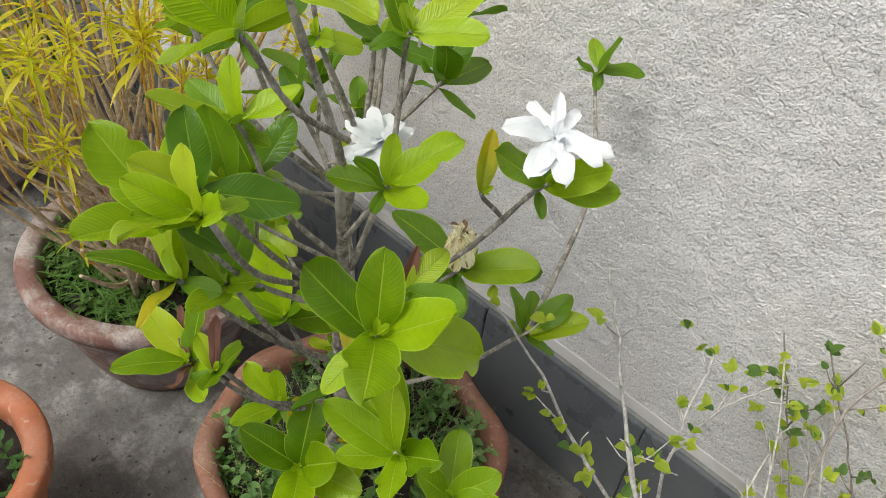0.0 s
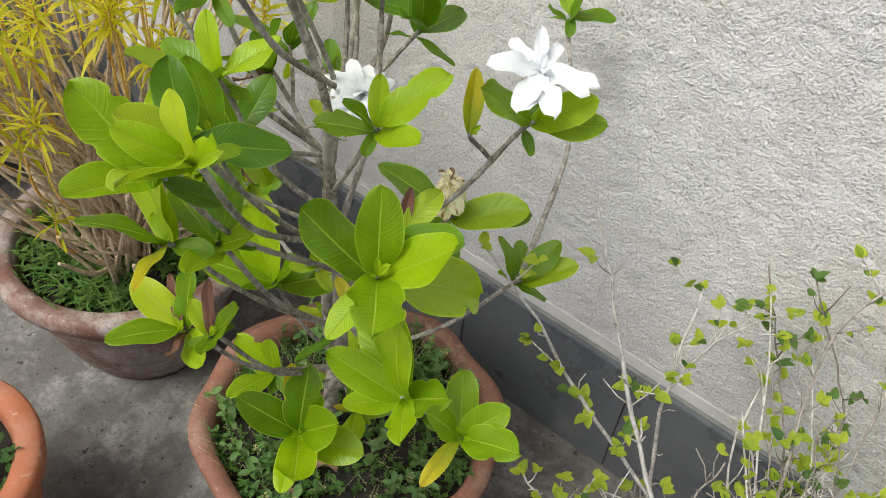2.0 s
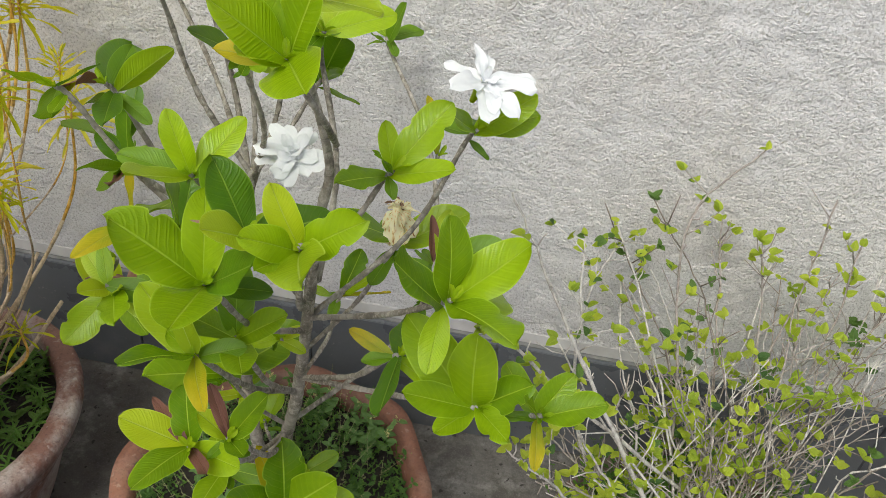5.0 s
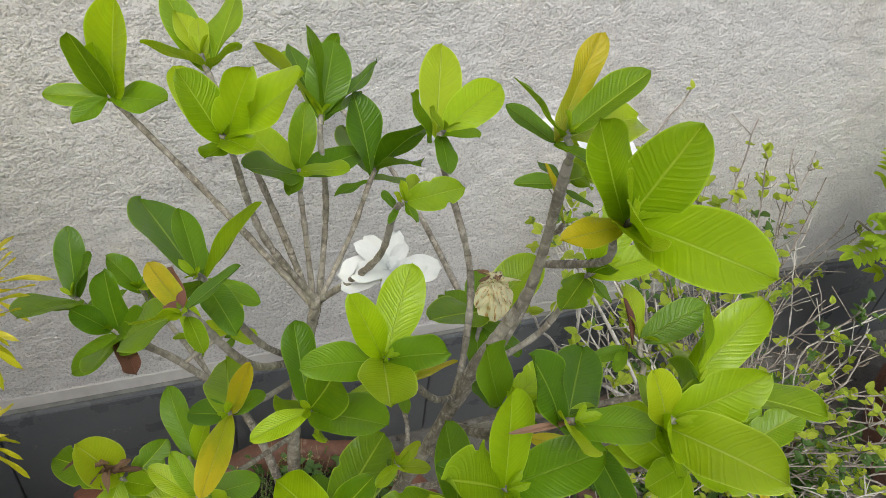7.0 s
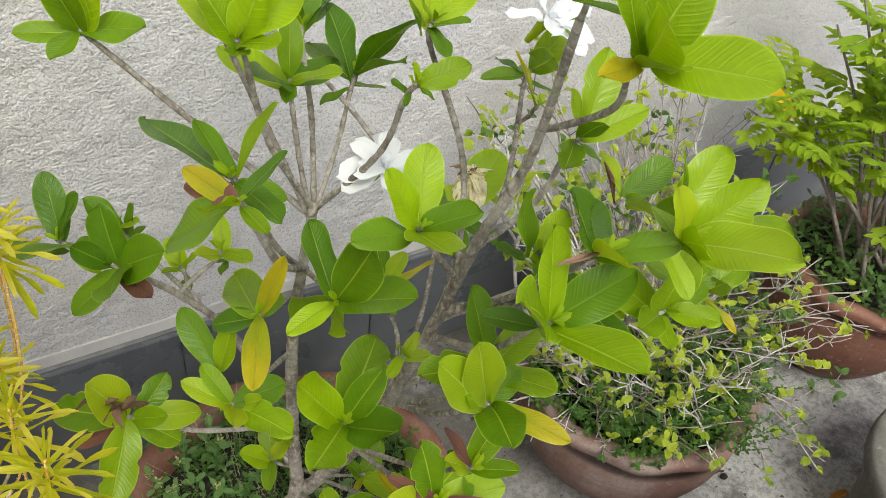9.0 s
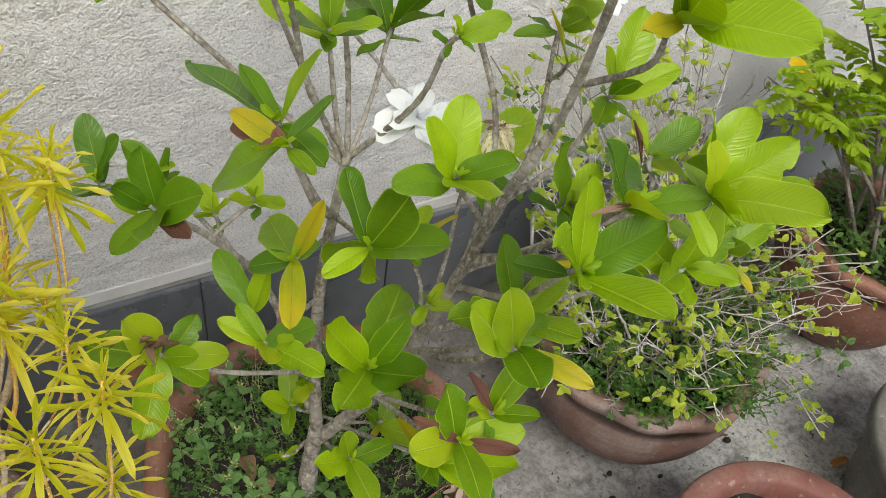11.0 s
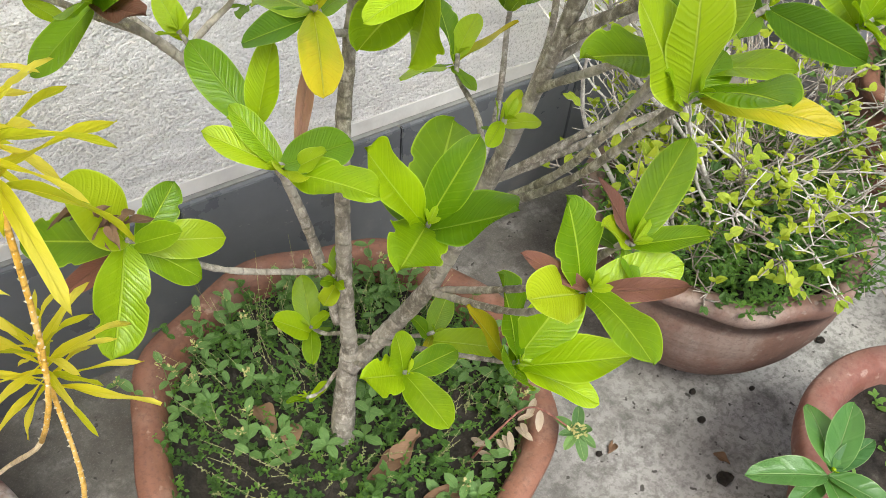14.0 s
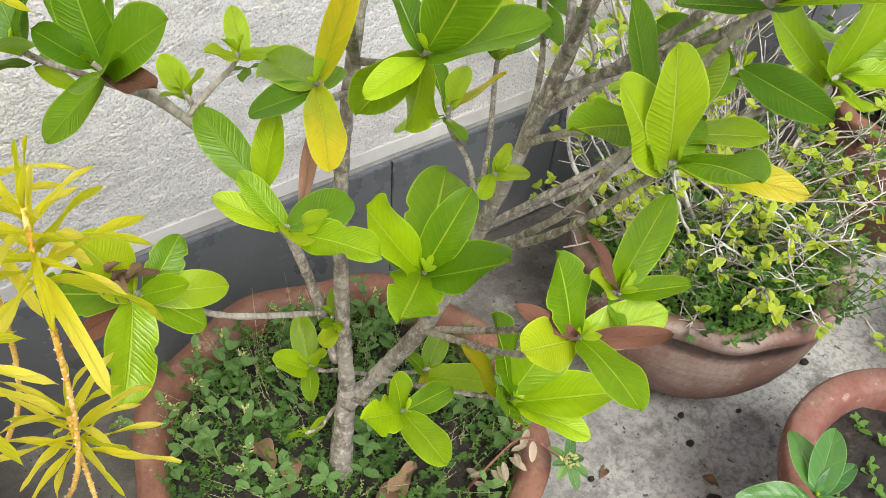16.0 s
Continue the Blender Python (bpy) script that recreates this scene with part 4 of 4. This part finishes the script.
for k in range(8):
    a = CR.uniform(-2.6, 1.4)
    b = CP + Vector((0.05 * math.cos(a), 0.05 * math.sin(a), 0.25))
    e = CP + Vector((0.24 * math.cos(a), 0.24 * math.sin(a), CR.uniform(0.40, 0.58)))
    child("cane", tube("cane", [b, b.lerp(e, 0.5) + Vector((0, 0, -0.03)), e], 0.006, 0.003, M_CANE, 12, 7, 0.1, k), croton, "bare tan cane")

# ---- weeds in the pots ----
SPRIG = [leaf_data(0.5, 0.15, 0.2, 0.0, 3, 5, wide=0.5, tipped=0.55, seed=k) for k in range(3)]
BLADE = [leaf_data(0.12, 0.5, 0.3, 0.0, 3, 6, wide=0.4, tipped=0.6, seed=k) for k in range(2)]


def weeds(name, label, centre, radius, z, count, tall, leaf, material, seed, parts=SPRIG, inner=0.0, pairs=4, heads=0.0, stalk=0.0006):
    """A mat of small herbs: thin stalks with paired leaves."""
    ob = thing(name, label, "weeds", (centre[0], centre[1], z), kind="stuff")
    rnd = random.Random(seed)
    items, bloom, stalks = [], [], ([], [], [])
    for _ in range(count):
        a, q = rnd.uniform(0, 6.28), (inner + (1 - inner) * rnd.random()) ** 0.55 * radius
        p = Vector((centre[0] + q * math.cos(a), centre[1] + q * math.sin(a), z))
        h = tall * rnd.uniform(0.3, 1.0)
        lean = Vector((math.cos(a) * 0.35 + rnd.uniform(-0.5, 0.5), math.sin(a) * 0.35 + rnd.uniform(-0.5, 0.5), 1)).normalized()
        tip = p + lean * h
        v, f, uv = tube_data([p, p.lerp(tip, 0.5), tip], stalk, stalk * 0.65, 4, off=len(stalks[0]))
        stalks[0].extend(v), stalks[1].extend(f), stalks[2].extend(uv)
        turn = rnd.uniform(0, 180)
        if rnd.random() < heads:
            for k in range(14):
                bloom.append((SPRIG[k % 3], aim(tip + Vector((rnd.uniform(-1, 1), rnd.uniform(-1, 1), rnd.uniform(-0.6, 0.8))) * 0.005, polar(rnd.uniform(0, 360), rnd.uniform(0, 90)), (0, 0.3, 1), rnd.uniform(0.003, 0.006))))
        for k in range(pairs):
            b = p.lerp(tip, (k + 1) / pairs)
            for side in (0, 180):
                d = polar(turn + side + k * 90 + rnd.uniform(-20, 20), rnd.uniform(5, 45))
                items.append((parts[rnd.randrange(len(parts))], aim(b, d, (0, 0, 1), leaf * rnd.uniform(0.55, 1.2) * (1.1 - 0.1 * k))))
    clump(items, material, "herb_leaves", ob)
    if bloom:
        clump(bloom, M_CREAM, "flower_heads", ob, "tiny cream flower heads")
    child("herb_stalks", mesh_of("herb_stalks", stalks[0], stalks[1], material, stalks[2]), ob, kind="stuff")
    return ob


weeds("weed_patch", "blue-green herbs with cream flower heads on the pot soil", GP, 0.20, 0.225, 56, 0.10, 0.022, M_WEED_B, 1, heads=0.5)
weeds("weed_patch", "fresh green herbs growing among others in the pot", GP, 0.205, 0.225, 50, 0.085, 0.016, M_WEED, 2, pairs=5)
weeds("moss_weed", "fine wispy dark green groundcover on the soil", GP, 0.208, 0.225, 430, 0.045, 0.008, M_SPRIG_D, 3, pairs=5)
weeds("moss_weed", "fine bright green groundcover between the herbs", GP, 0.208, 0.225, 330, 0.06, 0.0065, M_WEED, 23, pairs=6, stalk=0.0004)
weeds("grass_tuft", "hair-thin seeding grass with pale specks in the pot", GP, 0.20, 0.225, 170, 0.10, 0.0038, M_CREAM_D, 13, pairs=8, stalk=0.0003)
weeds("grass_tuft", "narrow grassy weeds filling the limed pot", CP, 0.185, 0.235, 200, 0.06, 0.034, M_WEED, 4, BLADE)
weeds("weed_patch", "dark small-leaved herbs in the limed pot", CP, 0.19, 0.235, 140, 0.05, 0.018, M_SPRIG_D, 5)
weeds("weed_patch", "dense small green herbs crowding the bowl pot", SP, 0.185, 0.23, 420, 0.12, 0.012, M_WEED, 6, pairs=6)
weeds("weed_patch", "dark green herbs under the bare twigs", SP, 0.195, 0.23, 200, 0.08, 0.013, M_SPRIG_D, 7, pairs=5)
weeds("weed_patch", "tall leafy undergrowth beneath the twiggy shrub", (SP.x + 0.03, SP.y, 0), 0.20, 0.23, 230, 0.17, 0.014, M_WEED, 17, pairs=7)
weeds("weed_patch", "dark herbs in the pot by the wall", (0.69, 0.54, 0), 0.165, 0.22, 150, 0.12, 0.022, M_SPRIG_D, 8)
weeds("weed_patch", "sparse seedlings on dark soil", (-0.018, 0.077, 0), 0.12, 0.222, 16, 0.04, 0.016, M_WEED, 9)
weeds("weed_patch", "dark leafy growth beyond the croton", (-1.95, 0.5, 0), 0.24, 0.27, 200, 0.30, 0.05, M_SPRIG_D, 10, pairs=6)

# a reddish weed leaning over the rim of the gardenia pot
spurge = thing("spurge_weed", "leaning weed with reddish stem, pinkish leaves and cream head", "weeds", (-0.485, 0.40, 0.225))
v, f, uv = tube_data(spline([(-0.485, 0.40, 0.225), (-0.455, 0.393, 0.28), (-0.415, 0.388, 0.302), (-0.392, 0.338, 0.30)], 14), 0.0016, 0.001, 6, 0.1, random.Random(3))
stalk = child("stem", mesh_of("stem", v, f, M_RED_STEM, uv), spurge, "thin reddish stem")
SPR = random.Random(6)
for k in range(11):
    q = Vector((-0.475, 0.398, 0.245)).lerp(Vector((-0.410, 0.380, 0.302)), k / 10)
    child("leaf", leaf_mesh("leaf", M_PINK_LEAF, width=0.34, droop=0.15, fold=0.3, ripple=0.0, nu=5, nv=9, wide=0.5, tipped=0.6, seed=k), stalk, m=aim(q, polar(SPR.uniform(0, 360), SPR.uniform(-15, 40)), (0, 0, 1), SPR.uniform(0.018, 0.027)))
for k in range(7):
    child("leaf", leaf_mesh("leaf", M_WEED_B, width=0.42, droop=0.15, fold=0.3, ripple=0.0, nu=5, nv=9, wide=0.5, tipped=0.6, seed=k), stalk, "blue-green leaf", m=aim(Vector((-0.392, 0.338, 0.30)), polar(k * 51 + SPR.uniform(-15, 15), SPR.uniform(-30, 20)), (0, 0, 1), SPR.uniform(0.022, 0.034)))
clump([(SPRIG[k % 3], aim(Vector((-0.392 + SPR.uniform(-0.008, 0.008), 0.338 + SPR.uniform(-0.008, 0.008), 0.303)), polar(SPR.uniform(0, 360), SPR.uniform(0, 90)), (0, 0.3, 1), SPR.uniform(0.004, 0.008))) for k in range(26)], M_CREAM, "flower_head", stalk, "tiny cream flower head")

# ---- twiggy shrub ----
shrub = thing("twiggy_shrub", "sparse pale-twigged shrub with small yellow-green leaves", "shrub", (SP.x, SP.y, 0.23))
TW = random.Random(21)
SMALL = [leaf_data(0.66, 0.15, 0.28, 0.0, 5, 9, wide=0.34, tipped=0.85, seed=k) for k in range(4)]
SMALL_MESH = [[mesh_of("leaf", v, f, m, uv) for v, f, uv in SMALL] for m in (M_SPRIG, M_SPRIG_D)]
budget = [300]


def sprout(p, d, shoot, rest, dark=0.1, size=0.0155):
    for k in range(TW.randrange(2, 5)):
        e = (d * 0.6 + polar(TW.uniform(0, 360), TW.uniform(-25, 50))).normalized()
        m = aim(p, e, (TW.uniform(-0.4, 0.4), TW.uniform(-0.7, 0.1), 1), size * TW.uniform(0.6, 1.3))
        g = 1 if TW.random() < dark * 0.8 + 0.04 else 0
        if budget[0] > 0:
            budget[0] -= 1
            child("leaf", SMALL_MESH[g][TW.randrange(4)], shoot, m=m)
        else:
            rest.append((SMALL[TW.randrange(4)], m))


def twig(tip, r=0.0034, leafy_=0.6, sides=7, material=None, sag=0.0, dark=0.1, base=None, via=()):
    tip = Vector(tip)
    base = Vector(base) if base else SP + Vector((TW.uniform(-0.1, 0.1), TW.uniform(-0.1, 0.1), 0.22))
    mids = [base.lerp(tip, f) + Vector((TW.uniform(-0.03, 0.03), TW.uniform(-0.03, 0.03), w + sag)) for f, w in ((0.33, 0.015), (0.67, 0.02))]
    path = [p + Vector((TW.uniform(-1, 1), TW.uniform(-1, 1), TW.uniform(-1, 1))) * 0.0022 for p in spline([base, *(Vector(q) for q in (via or mids)), tip], 18)]
    v, f, uv = tube_data(path, r, min(r * 0.8, 0.0012), 6, 0.12, TW)
    rest = []
    shoot = child("stem", mesh_of("stem", v, f, material or M_TWIG, uv), shrub)
    sv, sf, suv = [], [], []
    for k in range(sides):
        i = TW.randrange(5, 17)
        p = path[i]
        d = ((path[i] - path[i - 1]).normalized() * 0.7 + polar(TW.uniform(0, 360), TW.uniform(-10, 45))).normalized()
        e = p + d * TW.uniform(0.01, 0.075) * (0.35 if TW.random() < 0.4 else 1)
        q = p.lerp(e, 0.5) + Vector((TW.uniform(-1, 1), TW.uniform(-1, 1), TW.uniform(-1, 1))) * 0.004
        tv, tf, tuv = tube_data([p, q, e], min(r * 0.8, 0.0012), 0.0007, 4, 0, TW, len(sv))
        sv += tv
        sf += tf
        suv += tuv
        if TW.random() < leafy_:
            sprout(e, d, shoot, rest, dark)
            if (e - p).length > 0.045:
                sprout(q, d, shoot, rest, dark, 0.013)
    if TW.random() < leafy_:
        sprout(tip, (path[-1] - path[-2]).normalized(), shoot, rest, dark)
    child("twiglet", mesh_of("twiglet", sv, sf, material or M_TWIG, suv), shoot, "short forked side twigs", kind="stuff")
    if rest:
        clump(rest, M_SPRIG_D if TW.random() < dark else M_SPRIG, "foliage", shoot, "small green leaves")


# the long bare stems
for base, via, tip, r in (((0.15, 0.63, 0.235), [(-0.05, 0.59, 0.42), (-0.22, 0.55, 0.60), (-0.29, 0.53, 0.70)], (-0.35, 0.49, 0.805), 0.0033), ((0.06, 0.53, 0.235), [(-0.08, 0.55, 0.47), (-0.176, 0.56, 0.64), (-0.245, 0.585, 0.758)], (-0.288, 0.595, 0.83), 0.0038),
                          ((-0.06, 0.58, 0.235), [(-0.14, 0.66, 0.41), (-0.163, 0.66, 0.565)], (-0.182, 0.714, 0.695), 0.0038), ((0.04, 0.62, 0.235), [(0.007, 0.70, 0.43), (-0.037, 0.768, 0.633), (-0.023, 0.812, 0.72)], (0.04, 0.835, 0.80), 0.0030),
                          ((0.07, 0.60, 0.235), [(0.063, 0.682, 0.40), (0.046, 0.837, 0.558)], (0.030, 0.885, 0.64), 0.0024),
                          ((-0.163, 0.66, 0.565), [(-0.15, 0.74, 0.60), (-0.13, 0.80, 0.605)], (-0.10, 0.86, 0.60), 0.0016), ((-0.03, 0.54, 0.235), [(-0.13, 0.50, 0.40)], (-0.24, 0.47, 0.53), 0.003), ((0.02, 0.50, 0.235), [(-0.07, 0.52, 0.40)], (-0.16, 0.50, 0.56), 0.0028)):
    twig(tip, r, 0.5, 13, M_TWIG_B if tip[0] > 0.02 else None, 0.0, 0.1, base, via)
for tip in ((-0.197, 0.608, 0.599), (-0.082, 0.74, 0.519), (0.033, 0.85, 0.473), (-0.048, 0.885, 0.519), (0.126, 0.885, 0.58), (0.175, 0.712, 0.443), (0.164, 0.885, 0.436), (-0.129, 0.833, 0.639), (-0.093, 0.885, 0.493)):
    twig(tip, 0.0022, 0.7, 9)
# two trailing runners with darker leaves in front of the wall
for via, tip in (([(0.0, 0.74, 0.44), (-0.06, 0.80, 0.53), (-0.10, 0.83, 0.58)], (-0.15, 0.86, 0.65)), ([(0.06, 0.72, 0.45), (0.02, 0.77, 0.56), (-0.03, 0.80, 0.63)], (-0.09, 0.82, 0.70))):
    twig(tip, 0.0014, 0.75, 8, M_TWIG_D, 0.0, 0.75, (0.07, 0.62, 0.235), via)
for tip in ((0.065, 0.382, 0.371), (0.27, 0.481, 0.484), (-0.022, 0.376, 0.398), (0.22, 0.32, 0.30), (0.38, 0.34, 0.22), (0.29, 0.42, 0.38), (0.46, 0.46, 0.36), (0.14, 0.28, 0.24), (0.32, 0.58, 0.48),
            (-0.10, 0.41, 0.38), (0.02, 0.31, 0.30), (0.40, 0.62, 0.50), (0.30, 0.28, 0.16), (0.21, 0.24, 0.24), (0.50, 0.40, 0.28), (0.44, 0.54, 0.30), (0.33, 0.42, 0.30), (0.24, 0.40, 0.34), (0.36, 0.50, 0.24), (0.16, 0.36, 0.32)):
    twig(tip, 0.0019, 0.6, 13, M_TWIG_B if tip[0] > 0.1 else None, sag=0.03, dark=0.25)
# leafy sprays reaching up the wall
for via, tip in (([(0.10, 0.70, 0.42), (0.146, 0.79, 0.60)], (0.143, 0.80, 0.76)), ([(0.12, 0.70, 0.40), (0.10, 0.78, 0.56)], (0.071, 0.80, 0.671)), ([(0.14, 0.66, 0.38), (0.20, 0.76, 0.52)], (0.21, 0.82, 0.68)),
                 ([(0.16, 0.68, 0.40)], (0.17, 0.84, 0.56)), ([(0.18, 0.66, 0.36), (0.25, 0.76, 0.47)], (0.29, 0.83, 0.60)), ([(0.02, 0.70, 0.36), (-0.04, 0.80, 0.44)], (-0.09, 0.87, 0.50))):
    twig(tip, 0.0017, 0.8, 14, M_TWIG_B, 0.0, 0.2, (0.09, 0.61, 0.235), via)
for k in range(46):
    tip = (TW.uniform(-0.06, 0.40), TW.uniform(0.60, 0.88), TW.uniform(0.40, 0.64))
    twig(tip, TW.uniform(0.0009, 0.0014), 0.22, 15, (M_TWIG_B, M_TWIG, M_TWIG_B, M_TWIG_D)[k % 4], dark=0.2)
for k in range(60):
    a = TW.uniform(0, 6.28)
    q = TW.uniform(0.5, 1)
    twig(SP + Vector((0.34 * q * math.cos(a) + 0.06, 0.27 * q * math.sin(a) + 0.02, TW.uniform(0.27, 0.50))), TW.uniform(0.0011, 0.0018), 0.36, 14, (M_TWIG, M_TWIG_B, M_TWIG_D, M_TWIG_B, M_TWIG_B)[k % 5], dark=0.25)

# ---- yellow-flowered bush ----
bush = thing("flowering_bush", "bright green feathery bush with yellow flowers by the wall", "shrub", (0.69, 0.54, 0.22))
BU = random.Random(33)
LEAFLET = leaf_data(0.42, 0.2, 0.25, 0.0, 3, 6, wide=0.45, tipped=0.6)


def bush_stem(tip, fronds):
    tip = Vector(tip)
    base = Vector((0.69 + BU.uniform(-0.05, 0.05), 0.55 + BU.uniform(-0.05, 0.05), 0.22))
    path = spline([base, base.lerp(tip, 0.5) + Vector((0, 0, 0.05)), tip], 16)
    v, f, uv = tube_data(path, 0.005, 0.0018, 7, 0.08, BU)
    shoot = child("stem", mesh_of("stem", v, f, M_TWIG_D, uv), bush)
    items = []
    for k in range(fronds):
        p = path[BU.randrange(6, 16)]
        d = (polar(BU.uniform(0, 360), BU.uniform(0, 60)) + Vector((-0.1, -0.1, 0))).normalized()
        n = BU.randrange(5, 9)
        length = BU.uniform(0.06, 0.11)
        for j in range(n):
            b = p + d * length * (j + 1) / n
            for s in (-1, 1):
                side = d.cross(Vector((0, 0, 1))).normalized() * s
                items.append((LEAFLET, aim(b, side * 0.8 + d * 0.6, (0, 0, 1), BU.uniform(0.022, 0.036))))
        items.append((LEAFLET, aim(p + d * length, d, (0, 0, 1), 0.034)))
    clump(items, M_BUSH, "foliage", shoot, "pinnate bright green leaflets")


for tip in ((0.47, 0.76, 0.74), (0.53, 0.79, 0.80), (0.66, 0.80, 0.70), (0.60, 0.70, 0.58), (0.50, 0.79, 0.57), (0.74, 0.70, 0.77), (0.60, 0.64, 0.83), (0.84, 0.58, 0.62), (0.64, 0.53, 0.49), (0.46, 0.74, 0.61), (0.58, 0.60, 0.68), (0.34, 0.77, 0.60), (0.39, 0.79, 0.66), (0.44, 0.77, 0.54), (0.50, 0.70, 0.70)):
    bush_stem((tip[0], tip[1] - 0.05, tip[2]), 9)
for c, f in (((0.462, 0.75, 0.575), (-0.6, -0.6, 0.4)), ((0.485, 0.73, 0.552), (-0.2, -0.7, 0.5))):
    ob = thing("yellow_flower", "golden yellow flower on the feathery bush", "flower", c)
    for k in range(5):
        n = Vector(f).normalized()
        a = n.orthogonal().normalized()
        d = a * math.cos(k * 1.257) + n.cross(a) * math.sin(k * 1.257) + n * 0.25
        child("petal", leaf_mesh("petal", M_GOLD, width=0.8, droop=0.15, fold=0.1, ripple=0, nu=5, nv=8, wide=0.65, tipped=0.3, edge=0.03, seed=k), ob, m=aim(Vector(c), d, n, 0.022))

# ---- seedlings with glossy or soft leaves ----


def seedling(name, label, c, z, leaves, material, pot_h, wide=0.5, root=None):
    root = root or c
    ob = thing(name, label, "plant", (*root, pot_h))
    rnd = random.Random(int(c[0] * 1000) + 7)
    top = Vector((c[0], c[1], z))
    shoot = child("stem", tube("stem", [(*root, pot_h - 0.01), ((c[0] + root[0]) / 2, (c[1] + root[1]) / 2, (pot_h + z) / 2 + 0.02), top], 0.003, 0.002, M_LEAF["m"], 10, 8, 0.05), ob)
    for az, el, length in leaves:
        d = polar(az, el)
        child("leaf", leaf_mesh("leaf", material, width=wide, droop=rnd.uniform(0.05, 0.3), fold=rnd.uniform(0.15, 0.4), ripple=0.001, nu=7, nv=16, wide=0.45, tipped=0.62, edge=0.02, seed=rnd.randrange(99)), ob, m=aim(top - Vector((0, 0, rnd.uniform(0, 0.03))), d, (0, 0, 1), length))
    return ob


seedling("citrus_seedling", "young plant with glossy pointed dark green leaves", (-0.229, 0.15), 0.36, [(54, 6, 0.085), (147, 8, 0.085), (-2, 12, 0.06), (-178, 4, 0.06), (27, 22, 0.085), (-70, 10, 0.07), (-120, 15, 0.065)], M_GLOSS, 0.21, 0.4, root=(-0.13, 0.12))
seedling("citrus_seedling", "glossy green seedling with pointed leaves", (-0.720, 0.058), 0.30, [(75, 35, 0.075), (20, 20, 0.07), (-20, 10, 0.075), (130, 20, 0.07), (-90, 30, 0.06), (200, 25, 0.07)], M_GLOSS, 0.12)
seedling("herb_seedling", "pale green rounded-leaf seedling in dark soil", (-0.90, 0.035), 0.335, [(0, 20, 0.04), (60, 25, 0.045), (120, 15, 0.04), (180, 25, 0.045), (240, 20, 0.04), (300, 15, 0.042), (30, 55, 0.03), (200, 60, 0.03)], M_SPRIG, 0.265, 0.6)
weeds("weed_patch", "small fresh herbs in the orange pot", (-0.90, 0.04), 0.10, 0.27, 22, 0.05, 0.02, M_WEED, 19)
seedling("herb_seedling", "taller pale green seedling at the pot edge", (-0.95, 0.10), 0.34, [(10, 25, 0.03), (90, 25, 0.032), (170, 25, 0.03), (260, 25, 0.032), (50, 60, 0.022)], M_SPRIG, 0.245, 0.6)

# ---- litter on the floor ----
LI = random.Random(8)
DRY = [leaf_mesh("dry_leaf", M_DRY, width=0.4, droop=0.3, fold=0.7, ripple=0.002, nu=7, nv=14, edge=0.08, seed=k, twist=0.4) for k in range(3)]


def dry_leaf(x, y, z, length, az, label="curled dry brown leaf", me=None):
    ob = new("dry_leaf", me or DRY[LI.randrange(3)])
    ob.matrix_basis = aim(Vector((x, y, z)), polar(az, 3), (LI.uniform(-0.3, 0.3), LI.uniform(-0.3, 0.3), 1), length)
    return tagged(ob, label, "dry leaf", group="fallen leaves")


for x, y, az in ((-0.665, 0.53, 80), (-0.60, 0.43, 10), (-0.52, 0.45, 200), (-0.66, 0.50, 60), (-0.56, 0.38, -20)):
    dry_leaf(x, y, 0.25, 0.055, az, "curled dry brown leaf on the pot soil")
ORANGE = leaf_mesh("dry_leaf", leaf_material("orange_leaf", leafy((0.42, 0.16, 0.03), (0.55, 0.25, 0.06), (0.4, 0.2, 0.06)), rough=0.7, glow=0.1), width=0.35, droop=0.25, fold=0.6, ripple=0.0, nu=5, nv=10, edge=0.05, seed=5)
for x, y, z, length, az, me in ((0.433, 0.234, 0.006, 0.045, 170, ORANGE), (-0.074, 0.287, 0.006, 0.03, 100, None), (-0.217, 0.395, 0.004, 0.03, 20, None), (0.238, 0.377, 0.005, 0.05, 150, None)):
    dry_leaf(x, y, z, length, az, "small dried leaf lying on the cement floor", me)


def clod(x, y, size, seed):
    """An irregular crumb of soil."""
    bm = bmesh.new()
    bmesh.ops.create_icosphere(bm, subdivisions=2, radius=1.0)
    for v in bm.verts:
        v.co *= 1 + 0.45 * noise.noise(v.co * 2.3 + Vector((seed, 0, 0)))
        v.co = Vector((v.co.x * size, v.co.y * size * 0.8, (v.co.z + 0.7) * size * 0.5))
    ob = new("soil_clod", mesh_bm("soil_clod", bm, M_SOIL))
    ob.location = (x, y, 0.001)
    tagged(ob, "crumb of dark dried soil on the cement floor", "soil", group="litter on the floor")


for x, y, size, seed in ((-0.054, 0.364, 0.007, 0), (-0.097, 0.275, 0.013, 1), (-0.029, 0.408, 0.006, 2), (0.231, 0.369, 0.008, 3), (-0.227, 0.402, 0.006, 4), (0.058, 0.363, 0.005, 5)):
    clod(x, y, size, seed)
